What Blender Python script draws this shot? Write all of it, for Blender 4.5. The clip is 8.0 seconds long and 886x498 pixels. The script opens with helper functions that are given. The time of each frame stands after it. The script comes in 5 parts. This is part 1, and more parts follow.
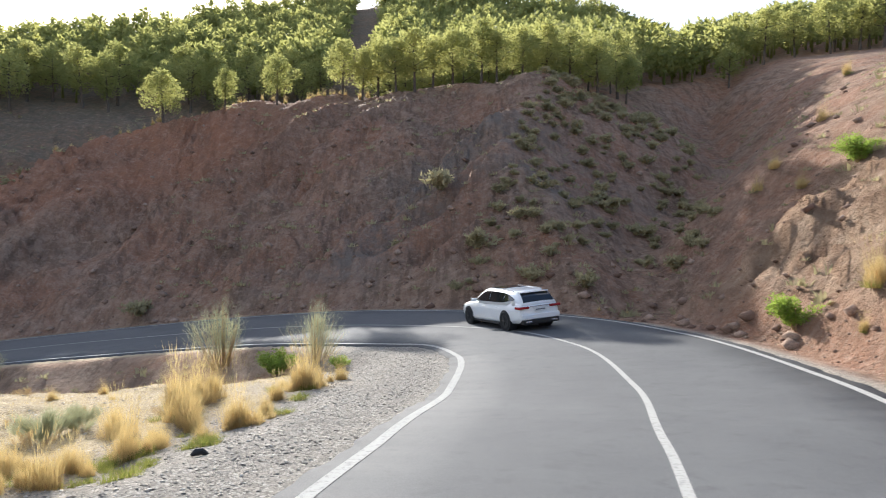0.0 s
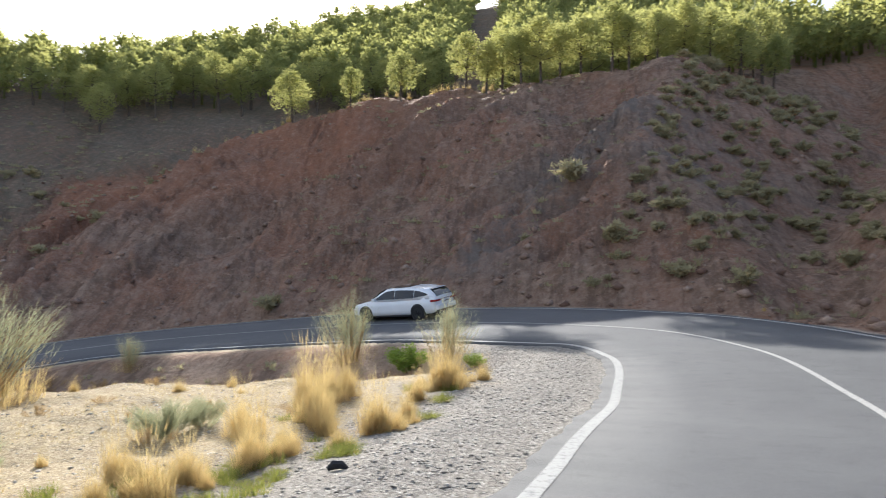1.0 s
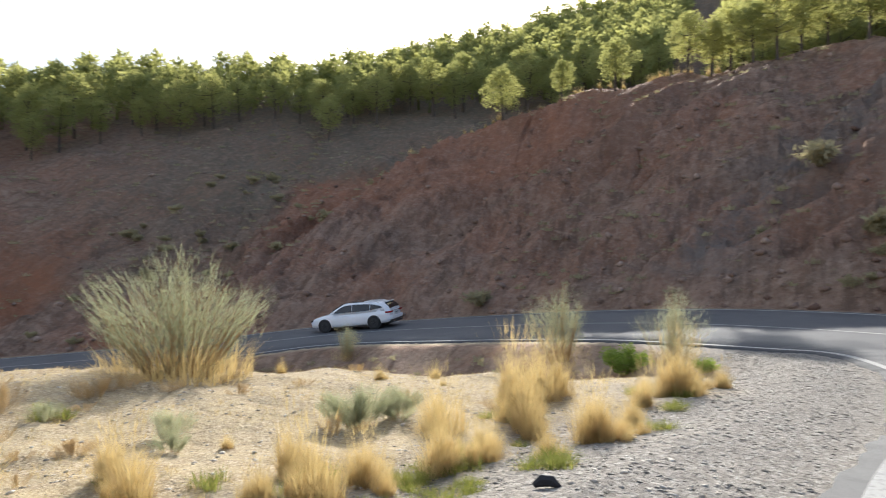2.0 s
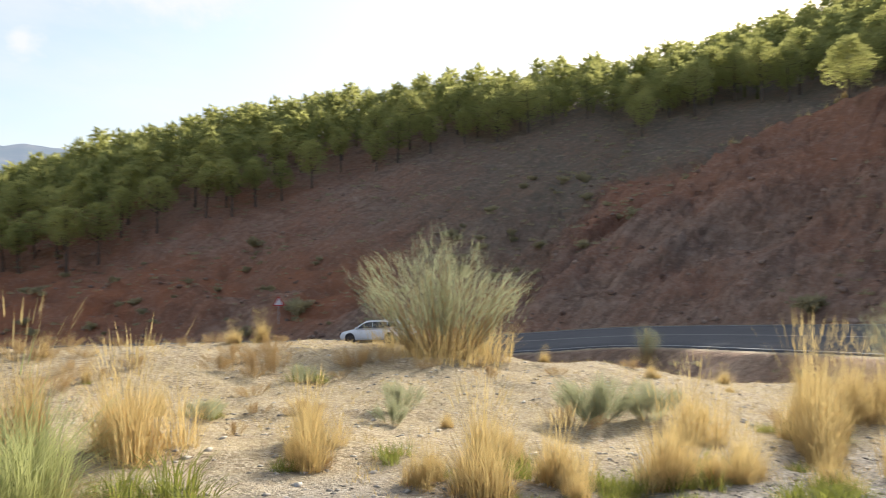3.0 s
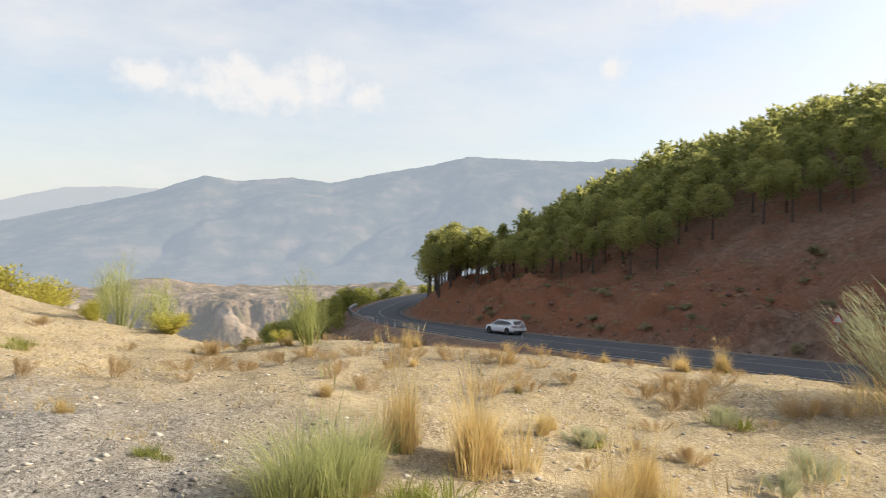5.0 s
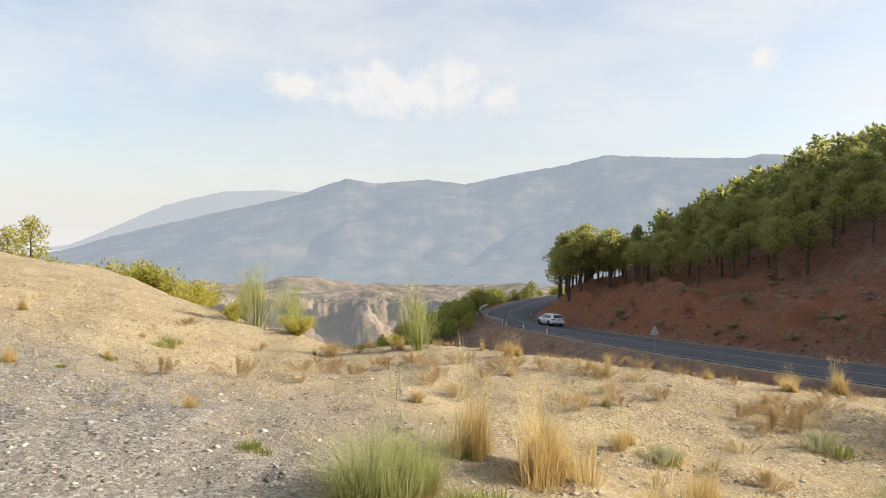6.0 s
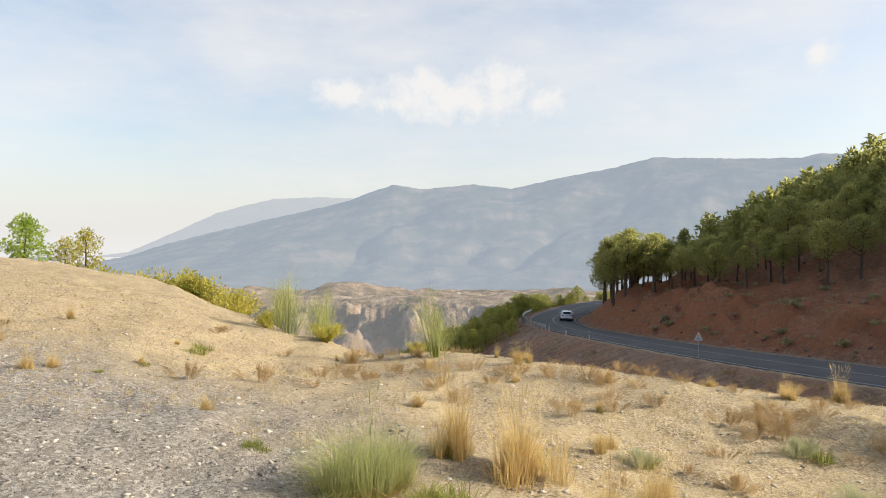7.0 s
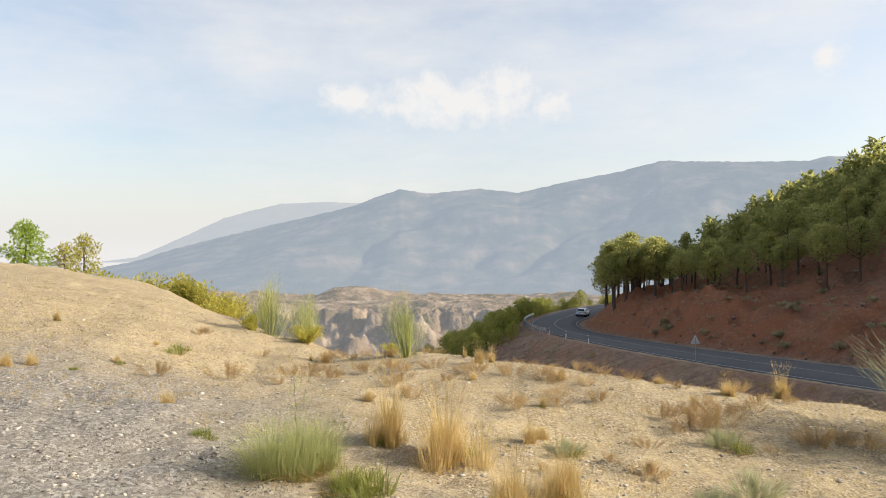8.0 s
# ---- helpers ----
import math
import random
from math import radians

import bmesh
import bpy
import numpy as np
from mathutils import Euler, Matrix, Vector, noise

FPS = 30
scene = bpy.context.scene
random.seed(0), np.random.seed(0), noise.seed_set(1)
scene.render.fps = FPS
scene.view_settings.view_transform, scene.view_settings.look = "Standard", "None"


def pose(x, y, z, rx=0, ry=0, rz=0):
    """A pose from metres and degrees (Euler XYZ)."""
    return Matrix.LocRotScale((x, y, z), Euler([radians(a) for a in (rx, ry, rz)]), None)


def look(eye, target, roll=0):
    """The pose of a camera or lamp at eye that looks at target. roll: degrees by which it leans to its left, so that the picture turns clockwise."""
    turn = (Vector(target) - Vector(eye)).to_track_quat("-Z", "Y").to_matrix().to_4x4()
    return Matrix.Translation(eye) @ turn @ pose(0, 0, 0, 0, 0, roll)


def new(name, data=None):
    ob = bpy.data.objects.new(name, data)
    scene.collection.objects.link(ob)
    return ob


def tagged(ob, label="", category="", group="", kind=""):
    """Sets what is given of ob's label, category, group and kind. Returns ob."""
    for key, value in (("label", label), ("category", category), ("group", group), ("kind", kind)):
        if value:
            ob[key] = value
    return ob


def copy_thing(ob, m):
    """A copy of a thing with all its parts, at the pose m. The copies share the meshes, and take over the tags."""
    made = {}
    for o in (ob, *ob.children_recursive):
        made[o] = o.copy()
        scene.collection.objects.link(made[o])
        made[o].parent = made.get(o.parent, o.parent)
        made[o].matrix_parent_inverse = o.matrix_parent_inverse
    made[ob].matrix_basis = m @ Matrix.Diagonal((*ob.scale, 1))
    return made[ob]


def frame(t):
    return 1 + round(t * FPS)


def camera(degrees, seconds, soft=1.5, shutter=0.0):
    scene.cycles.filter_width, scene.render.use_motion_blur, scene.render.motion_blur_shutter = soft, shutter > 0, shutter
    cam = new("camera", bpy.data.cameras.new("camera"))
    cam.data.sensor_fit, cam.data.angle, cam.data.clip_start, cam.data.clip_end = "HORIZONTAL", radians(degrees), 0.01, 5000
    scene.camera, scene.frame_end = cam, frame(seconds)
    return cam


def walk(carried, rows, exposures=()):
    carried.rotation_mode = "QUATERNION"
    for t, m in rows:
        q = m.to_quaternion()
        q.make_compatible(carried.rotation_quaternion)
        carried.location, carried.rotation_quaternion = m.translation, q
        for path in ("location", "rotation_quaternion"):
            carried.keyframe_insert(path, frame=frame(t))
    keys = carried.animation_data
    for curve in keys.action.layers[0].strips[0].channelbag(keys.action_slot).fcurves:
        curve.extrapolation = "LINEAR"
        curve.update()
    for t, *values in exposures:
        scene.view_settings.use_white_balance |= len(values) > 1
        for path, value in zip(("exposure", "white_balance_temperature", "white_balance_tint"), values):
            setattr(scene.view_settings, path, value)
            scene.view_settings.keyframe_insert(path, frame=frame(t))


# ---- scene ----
cam = camera(65.8, 8.0, soft=1.0, shutter=0.28)
METRES, EYE, TILT, LEAN, TURN = 9.0, 2.7, -1.0, -0.3, 0.0
ROWS = [
    (0.0, 0.0, 0.0, 0.0, 0.0, 0.0, -0.0),
    (0.5, -0.0424, 0.108, -0.0195, 3.86, 0.08, -0.04),
    (1.0, -0.09, 0.212, -0.0426, 9.76, 0.14, -0.12),
    (2.5, -0.1478, 0.4383, -0.1036, 39.41, 0.3, -0.47),
    (3.0, -0.1306, 0.5045, -0.1191, 53.39, 0.26, -0.77),
    (3.5, -0.1195, 0.5573, -0.1191, 65.83, 0.18, -1.08),
    (4.0, -0.1075, 0.602, -0.1061, 78.98, -0.02, -1.25),
    (4.5, -0.0973, 0.6374, -0.0936, 89.67, -0.18, -1.52),
    (5.0, -0.0846, 0.6756, -0.0808, 98.66, -0.39, -1.59),
    (6.5, -0.0332, 0.7775, -0.0488, 112.44, -0.6, -1.58),
    (7.0, -0.0181, 0.8224, -0.0425, 113.71, -0.35, -1.27),
    (7.5, -0.0077, 0.8681, -0.0406, 114.17, -0.12, -1.15),
    (8.0, 0.0046, 0.9215, -0.0406, 114.27, 0.0, -1.11),
]
EXPOSURES = [(0.0, 0.98, 5700, 10), (1.2, 0.96, 5700, 10), (3.0, 0.74, 6100, 10), (4.5, 0.64, 6500, 10), (8.0, 0.62, 6500, 10)]
walk(cam, [(t, pose(0, 0, EYE, TILT, LEAN, TURN) @ pose(METRES * x, METRES * y, METRES * z, 90 + pitch, roll, yaw))
           for t, x, y, z, yaw, pitch, roll in ROWS], EXPOSURES)

# ---- sky and sun: low sun behind the wooded hill ----
SUN_BEARING, SUN_HEIGHT = 19.5, 24.4  # degrees left of +y, above the horizon
world = bpy.data.worlds.new("world")
scene.world = world
world.use_nodes = True
wn = world.node_tree.nodes
sky = wn.new("ShaderNodeTexSky")
sky.sky_type = "NISHITA"
sky.sun_disc = False
sky.sun_elevation = radians(SUN_HEIGHT)
sky.sun_rotation = radians(-SUN_BEARING)
sky.air_density, sky.dust_density, sky.ozone_density = 1.0, 2.2, 1.0
wn["Background"].inputs["Strength"].default_value = 0.14
world.node_tree.links.new(sky.outputs[0], wn["Background"].inputs["Color"])
sun_data = bpy.data.lights.new("sun", "SUN")
sun_data.energy, sun_data.angle, sun_data.color = 5.0, radians(0.6), (1.0, 0.9, 0.75)
sun = new("sun", sun_data)
sun.matrix_world = look((0, 0, 0), (math.sin(radians(SUN_BEARING)) * math.cos(radians(SUN_HEIGHT)),
                                    -math.cos(radians(SUN_BEARING)) * math.cos(radians(SUN_HEIGHT)),
                                    -math.sin(radians(SUN_HEIGHT))))


# ---- materials ----
class Nodes:
    """Small builder for a procedural material."""

    def __init__(self, name):
        self.material = bpy.data.materials.new(name)
        self.material.use_nodes = True
        self.tree = self.material.node_tree
        self.bsdf = self.tree.nodes["Principled BSDF"]
        self.output = self.tree.nodes["Material Output"]

    def add(self, kind, **settings):
        node = self.tree.nodes.new("ShaderNode" + kind)
        for key, value in settings.items():
            node.inputs[key.replace("_", " ")].default_value = value
        return node

    def link(self, a, b):
        self.tree.links.new(a, b)

    def where(self):
        if not hasattr(self, "coords"):
            self.coords = self.add("TexCoord").outputs["Object"]
        return self.coords

    def noise(self, scale, detail=4.0, rough=0.55, stretch=None):
        node = self.add("TexNoise", Scale=scale, Detail=detail, Roughness=rough)
        if stretch:
            mapping = self.add("Mapping")
            mapping.inputs["Scale"].default_value = stretch
            self.link(self.where(), mapping.inputs["Vector"])
            self.link(mapping.outputs[0], node.inputs["Vector"])
        else:
            self.link(self.where(), node.inputs["Vector"])
        return node.outputs["Fac"]

    def ramp(self, value, *stops):
        node = self.tree.nodes.new("ShaderNodeValToRGB")
        while len(node.color_ramp.elements) < len(stops):
            node.color_ramp.elements.new(0.5)
        for element, (at, colour) in zip(node.color_ramp.elements, stops):
            element.position = at
            element.color = (*colour, 1.0) if len(colour) == 3 else colour
        self.link(value, node.inputs[0])
        return node.outputs["Color"]

    def mix(self, factor, a, b, blend="MIX"):
        node = self.tree.nodes.new("ShaderNodeMix")
        node.data_type, node.blend_type = "RGBA", blend
        for value, socket in ((factor, node.inputs[0]), (a, node.inputs[6]), (b, node.inputs[7])):
            if isinstance(value, (int, float)):
                socket.default_value = value
            elif isinstance(value, tuple):
                socket.default_value = (*value, 1.0)
            else:
                self.link(value, socket)
        return node.outputs[2]

    def math(self, operation, a, b=0.0, clamp=False):
        node = self.tree.nodes.new("ShaderNodeMath")
        node.operation, node.use_clamp = operation, clamp
        for value, socket in ((a, node.inputs[0]), (b, node.inputs[1])):
            if isinstance(value, (int, float)):
                socket.default_value = value
            else:
                self.link(value, socket)
        return node.outputs[0]

    def bump(self, height, strength, distance):
        node = self.add("Bump", Strength=strength, Distance=distance)
        self.link(height, node.inputs["Height"])
        self.link(node.outputs[0], self.bsdf.inputs["Normal"])
        return node.outputs[0]

    def finish(self, colour, rough, metal=0.0, specular=None):
        if isinstance(colour, tuple):
            self.bsdf.inputs["Base Color"].default_value = (*colour, 1.0)
        else:
            self.link(colour, self.bsdf.inputs["Base Color"])
        if isinstance(rough, float):
            self.bsdf.inputs["Roughness"].default_value = rough
        else:
            self.link(rough, self.bsdf.inputs["Roughness"])
        self.bsdf.inputs["Metallic"].default_value = metal
        if specular is not None:
            self.bsdf.inputs["Specular IOR Level"].default_value = specular
        return self.material


def ground_material():
    n = Nodes("ground")
    zone = n.tree.nodes.new("ShaderNodeVertexColor")
    zone.layer_name = "zone"
    split = n.tree.nodes.new("ShaderNodeSeparateColor")
    n.link(zone.outputs["Color"], split.inputs[0])
    hill, gravel, red = split.outputs[0], split.outputs[1], split.outputs[2]
    rock = n.tree.nodes.new("ShaderNodeVertexColor")
    rock.layer_name = "rock"
    rocks = n.tree.nodes.new("ShaderNodeSeparateColor")
    n.link(rock.outputs["Color"], rocks.inputs[0])
    shale, pale = rocks.outputs[0], rocks.outputs[1]
    fine, mid, large = n.noise(9.0, 6, 0.65), n.noise(1.1, 5, 0.6), n.noise(0.16, 4, 0.55)
    grit = n.noise(38.0, 3, 0.7)
    # dry bench: pale crushed rock, straw litter and earth
    bench = n.ramp(mid, (0.3, (0.24, 0.175, 0.09)), (0.5, (0.39, 0.298, 0.155)), (0.68, (0.53, 0.415, 0.225)))
    bench = n.mix(n.ramp(grit, (0.42, (0, 0, 0)), (0.62, (1, 1, 1))), bench, (0.58, 0.48, 0.31))
    bench = n.mix(n.ramp(fine, (0.52, (0, 0, 0)), (0.72, (1, 1, 1))), bench, (0.24, 0.17, 0.1))
    stone = n.add("TexVoronoi", Scale=30.0)
    n.link(n.where(), stone.inputs["Vector"])
    pebble = n.add("TexVoronoi", Scale=42.0)
    n.link(n.where(), pebble.inputs["Vector"])
    speck = n.ramp(pebble.outputs["Color"], (0.1, (0.14, 0.1, 0.06)), (0.5, (0.38, 0.295, 0.175)), (0.95, (0.66, 0.565, 0.41)))
    bench = n.mix(n.ramp(n.noise(2.3, 5, 0.7), (0.38, (0.1, 0.1, 0.1)), (0.6, (0.8, 0.8, 0.8))), bench, speck)
    chips = n.ramp(stone.outputs["Color"], (0.1, (0.1, 0.09, 0.075)), (0.5, (0.29, 0.262, 0.22)), (0.95, (0.56, 0.52, 0.45)))
    grey = n.mix(n.ramp(fine, (0.35, (0, 0, 0)), (0.7, (1, 1, 1))), chips, (0.27, 0.24, 0.2))
    flat = n.mix(gravel, bench, grey)
    # hillside: red-brown earth over pink and grey shale
    earth = n.ramp(mid, (0.28, (0.24, 0.15, 0.098)), (0.5, (0.38, 0.24, 0.16)), (0.72, (0.53, 0.37, 0.26)))
    earth = n.mix(n.ramp(large, (0.42, (0, 0, 0)), (0.6, (0.8, 0.8, 0.8))), earth, (0.42, 0.21, 0.125))
    earth = n.mix(n.ramp(n.noise(0.33, 5, 0.65), (0.5, (0, 0, 0)), (0.66, (0.4, 0.4, 0.4))), earth, (0.32, 0.25, 0.2))
    earth = n.mix(n.math("MULTIPLY", red, n.ramp(mid, (0.25, (0.6, 0.6, 0.6)), (0.55, (1, 1, 1)))), earth, (0.36, 0.15, 0.078))
    scree = n.ramp(fine, (0.5, (0, 0, 0)), (0.66, (1, 1, 1)))
    earth = n.mix(n.math("MULTIPLY", scree, 0.45), earth, (0.44, 0.34, 0.26))
    streak = n.ramp(n.noise(1.7, 5, 0.7, stretch=(1.1, 0.2, 0.2)), (0.48, (0, 0, 0)), (0.6, (1, 1, 1)))
    earth = n.mix(n.math("MULTIPLY", streak, 0.5), earth, (0.13, 0.09, 0.065))
    wash = n.ramp(n.noise(0.7, 5, 0.65, stretch=(1.4, 0.2, 0.2)), (0.52, (0, 0, 0)), (0.7, (1, 1, 1)))
    earth = n.mix(n.math("MULTIPLY", wash, 0.45), earth, (0.42, 0.27, 0.19))
    clod = n.noise(2.4, 7, 0.78)
    earth = n.mix(n.ramp(clod, (0.36, (0.45, 0.45, 0.45)), (0.5, (0, 0, 0))), earth, (0.19, 0.112, 0.07))
    earth = n.mix(n.ramp(clod, (0.52, (0, 0, 0)), (0.66, (0.75, 0.75, 0.75))), earth, (0.56, 0.385, 0.275))
    earth = n.mix(n.math("MULTIPLY", red, n.ramp(n.noise(0.45, 6, 0.7), (0.35, (0.25, 0.25, 0.25)), (0.6, (0.9, 0.9, 0.9)))), earth, (0.46, 0.18, 0.082))
    dark = n.ramp(n.noise(0.9, 5, 0.7), (0.56, (0, 0, 0)), (0.7, (1, 1, 1)))
    earth = n.mix(n.math("MULTIPLY", dark, 0.3), earth, (0.14, 0.105, 0.065))
    earth = n.mix(n.math("MULTIPLY", shale, n.ramp(n.noise(0.8, 5, 0.65), (0.35, (0, 0, 0)), (0.6, (0.75, 0.75, 0.75)))), earth, (0.24, 0.215, 0.185))
    cliff = n.ramp(n.noise(0.9, 6, 0.68), (0.3, (0.2, 0.115, 0.07)), (0.5, (0.36, 0.24, 0.155)), (0.7, (0.5, 0.37, 0.26)))
    earth = n.mix(pale, earth, n.mix(n.math("MULTIPLY", scree, 0.4), cliff, (0.3, 0.19, 0.12)))
    scrubby = n.ramp(n.noise(1.6, 6, 0.75), (0.36, (0.95, 0.95, 0.95)), (0.62, (0.35, 0.35, 0.35)))
    earth = n.mix(n.math("MULTIPLY", rocks.outputs[2], scrubby), earth, (0.175, 0.15, 0.1))
    colour = n.mix(hill, flat, earth)
    height = n.math("ADD", n.math("MULTIPLY", fine, n.math("MAXIMUM", n.math("MULTIPLY", hill, 0.5), 0.26)), n.math("ADD", n.math("MULTIPLY", grit, 0.22), n.math("MULTIPLY", mid, 0.7)))
    crumble = n.noise(2.6, 6, 0.72)
    height = n.math("ADD", height, n.math("MULTIPLY", n.math("MULTIPLY", crumble, hill), 5.0))
    n.bump(height, 0.9, 0.14)
    return n.finish(colour, 0.95, specular=0.15)


def asphalt_material():
    n = Nodes("asphalt")
    grain, patch, long = n.noise(70.0, 4, 0.7), n.noise(0.5, 4, 0.6), n.noise(3.0, 3, 0.6)
    colour = n.ramp(patch, (0.3, (0.066, 0.066, 0.068)), (0.7, (0.108, 0.107, 0.106)))
    colour = n.mix(n.ramp(grain, (0.4, (0, 0, 0)), (0.7, (0.6, 0.6, 0.6))), colour, (0.15, 0.149, 0.147))
    colour = n.mix(n.ramp(long, (0.55, (0, 0, 0)), (0.75, (0.4, 0.4, 0.4))), colour, (0.05, 0.05, 0.05))
    n.bump(grain, 0.5, 0.012)
    return n.finish(colour, n.ramp(patch, (0.2, (0.8, 0.8, 0.8)), (0.8, (0.92, 0.92, 0.92))), specular=0.28)


def paint_line_material():
    n = Nodes("worn_road_paint")
    wear = n.noise(14.0, 5, 0.7)
    colour = n.mix(n.ramp(wear, (0.5, (0, 0, 0)), (0.72, (1, 1, 1))), (0.37, 0.36, 0.33), (0.18, 0.177, 0.17))
    n.bump(n.noise(70.0), 0.3, 0.01)
    return n.finish(colour, 0.9, specular=0.2)


def leaf_material(name, dark, light, glow, translucent=0.35):
    n = Nodes(name)
    info = n.tree.nodes.new("ShaderNodeObjectInfo")
    geo = n.tree.nodes.new("ShaderNodeNewGeometry")
    pick = n.math("ADD", n.math("MULTIPLY", geo.outputs["Random Per Island"], 0.45), n.math("MULTIPLY", info.outputs["Random"], 0.55))
    colour = n.ramp(pick, (0.05, dark), (0.95, light))
    n.finish(colour, 0.7, specular=0.25)
    back = n.add("BsdfTranslucent")
    n.link(n.mix(0.5, colour, glow), back.inputs["Color"])
    blend = n.add("MixShader", Fac=translucent)
    n.link(n.bsdf.outputs[0], blend.inputs[1])
    n.link(back.outputs[0], blend.inputs[2])
    n.link(blend.outputs[0], n.output.inputs["Surface"])
    return n.material


def plain_material(name, colour, rough, metal=0.0, vary=0.15, scale=6.0, bump=0.0):
    n = Nodes(name)
    v = n.noise(scale, 4, 0.6)
    low = tuple(c * (1 - vary) for c in colour)
    high = tuple(min(1, c * (1 + vary)) for c in colour)
    if bump:
        n.bump(n.noise(scale * 4), bump, 0.02)
    return n.finish(n.ramp(v, (0.3, low), (0.7, high)), rough, metal)


def car_paint_material():
    n = Nodes("white_car_paint")
    n.bsdf.inputs["Coat Weight"].default_value = 0.8
    n.bsdf.inputs["Coat Roughness"].default_value = 0.06
    return n.finish(n.ramp(n.noise(2.0), (0.3, (0.76, 0.76, 0.75)), (0.7, (0.8, 0.8, 0.79))), 0.35)


def glass_material():
    n = Nodes("tinted_glass")
    return n.finish((0.012, 0.014, 0.016), 0.06, specular=0.6)


def rock_material(name, low, high):
    n = Nodes(name)
    info = n.tree.nodes.new("ShaderNodeNewGeometry")
    colour = n.ramp(info.outputs["Random Per Island"], (0.0, low), (1.0, high))
    colour = n.mix(n.ramp(n.noise(20.0), (0.4, (0, 0, 0)), (0.7, (0.5, 0.5, 0.5))), colour, tuple(c * 0.6 for c in low))
    return n.finish(colour, 0.9, specular=0.2)


def hazed_land_material(name, colours, air, amount, scale, bump):
    """Far land through kilometres of air: its own surface, with haze mixed in as emission."""
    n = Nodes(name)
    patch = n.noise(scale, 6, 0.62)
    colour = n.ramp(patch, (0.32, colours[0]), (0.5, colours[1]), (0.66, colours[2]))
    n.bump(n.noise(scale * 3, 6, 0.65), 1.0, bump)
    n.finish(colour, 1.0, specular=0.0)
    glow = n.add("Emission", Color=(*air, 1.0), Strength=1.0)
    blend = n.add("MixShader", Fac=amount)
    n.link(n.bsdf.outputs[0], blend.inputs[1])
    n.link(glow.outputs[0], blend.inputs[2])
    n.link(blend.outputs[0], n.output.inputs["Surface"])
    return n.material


GROUND = ground_material()
ASPHALT = asphalt_material()
LINE = paint_line_material()
PINE = leaf_material("pine_needles", (0.115, 0.15, 0.05), (0.35, 0.345, 0.12), (0.75, 0.71, 0.23), 0.6)
YOUNG_PINE = leaf_material("young_pine_needles", (0.16, 0.19, 0.04), (0.36, 0.36, 0.1), (0.66, 0.62, 0.16), 0.5)
BARK = plain_material("pine_bark", (0.1, 0.075, 0.055), 0.95, vary=0.4, scale=12.0, bump=0.6)
STRAW = leaf_material("dry_straw", (0.38, 0.27, 0.11), (0.7, 0.54, 0.26), (0.8, 0.63, 0.27), 0.45)
GREEN_GRASS = leaf_material("green_grass", (0.13, 0.16, 0.04), (0.32, 0.33, 0.09), (0.55, 0.55, 0.1), 0.4)
BROOM = leaf_material("grey_green_broom", (0.25, 0.265, 0.15), (0.5, 0.5, 0.32), (0.58, 0.58, 0.33), 0.42)
CLUMP_GREEN = leaf_material("fresh_broom_green", (0.22, 0.24, 0.09), (0.48, 0.49, 0.22), (0.62, 0.63, 0.25), 0.45)
EDGE_BROOM = leaf_material("yellow_broom_green", (0.28, 0.31, 0.1), (0.55, 0.56, 0.26), (0.7, 0.7, 0.28), 0.5)
LIME = leaf_material("lime_green_leaves", (0.16, 0.23, 0.04), (0.32, 0.41, 0.08), (0.55, 0.68, 0.12), 0.5)
DRY_SCRUB = leaf_material("dry_brown_scrub", (0.27, 0.18, 0.085), (0.52, 0.38, 0.2), (0.6, 0.42, 0.18), 0.4)
YELLOW_LEAF = leaf_material("yellow_green_leaves", (0.27, 0.26, 0.05), (0.52, 0.47, 0.1), (0.75, 0.68, 0.15), 0.45)
HILL_SCRUB = leaf_material("hill_scrub", (0.26, 0.23, 0.13), (0.48, 0.42, 0.25), (0.52, 0.46, 0.23), 0.45)
CHIPS = rock_material("stone_chips", (0.15, 0.135, 0.115), (0.46, 0.415, 0.35))
PALE_CHIPS = rock_material("pale_stone_chips", (0.28, 0.245, 0.195), (0.68, 0.62, 0.52))
BOULDER = rock_material("hill_stones", (0.17, 0.1, 0.07), (0.42, 0.3, 0.22))
CAR_WHITE = car_paint_material()
GLASS = glass_material()
BLACK_TRIM = plain_material("black_plastic", (0.02, 0.02, 0.02), 0.45)
RUBBER = plain_material("tyre_rubber", (0.018, 0.018, 0.018), 0.8)
BLACK_RIM = plain_material("black_alloy", (0.02, 0.02, 0.022), 0.3, metal=0.6)
TAIL_RED = plain_material("red_lamp_glass", (0.27, 0.01, 0.013), 0.15)
CHROME = plain_material("chrome", (0.6, 0.6, 0.6), 0.2, metal=1.0)
STEEL = plain_material("galvanised_steel", (0.42, 0.43, 0.43), 0.45, metal=0.8, vary=0.3)
SIGN_BACK = plain_material("grey_sign_back", (0.6, 0.61, 0.61), 0.5, vary=0.25)
SIGN_WHITE = plain_material("white_sign_face", (0.75, 0.75, 0.73), 0.5)
SIGN_RED = plain_material("red_sign_edge", (0.5, 0.03, 0.03), 0.5)
PALE_PAINT = plain_material("pale_plate", (0.7, 0.7, 0.68), 0.5)
GREY_BAR = plain_material("grey_plate_bar", (0.12, 0.12, 0.13), 0.6)

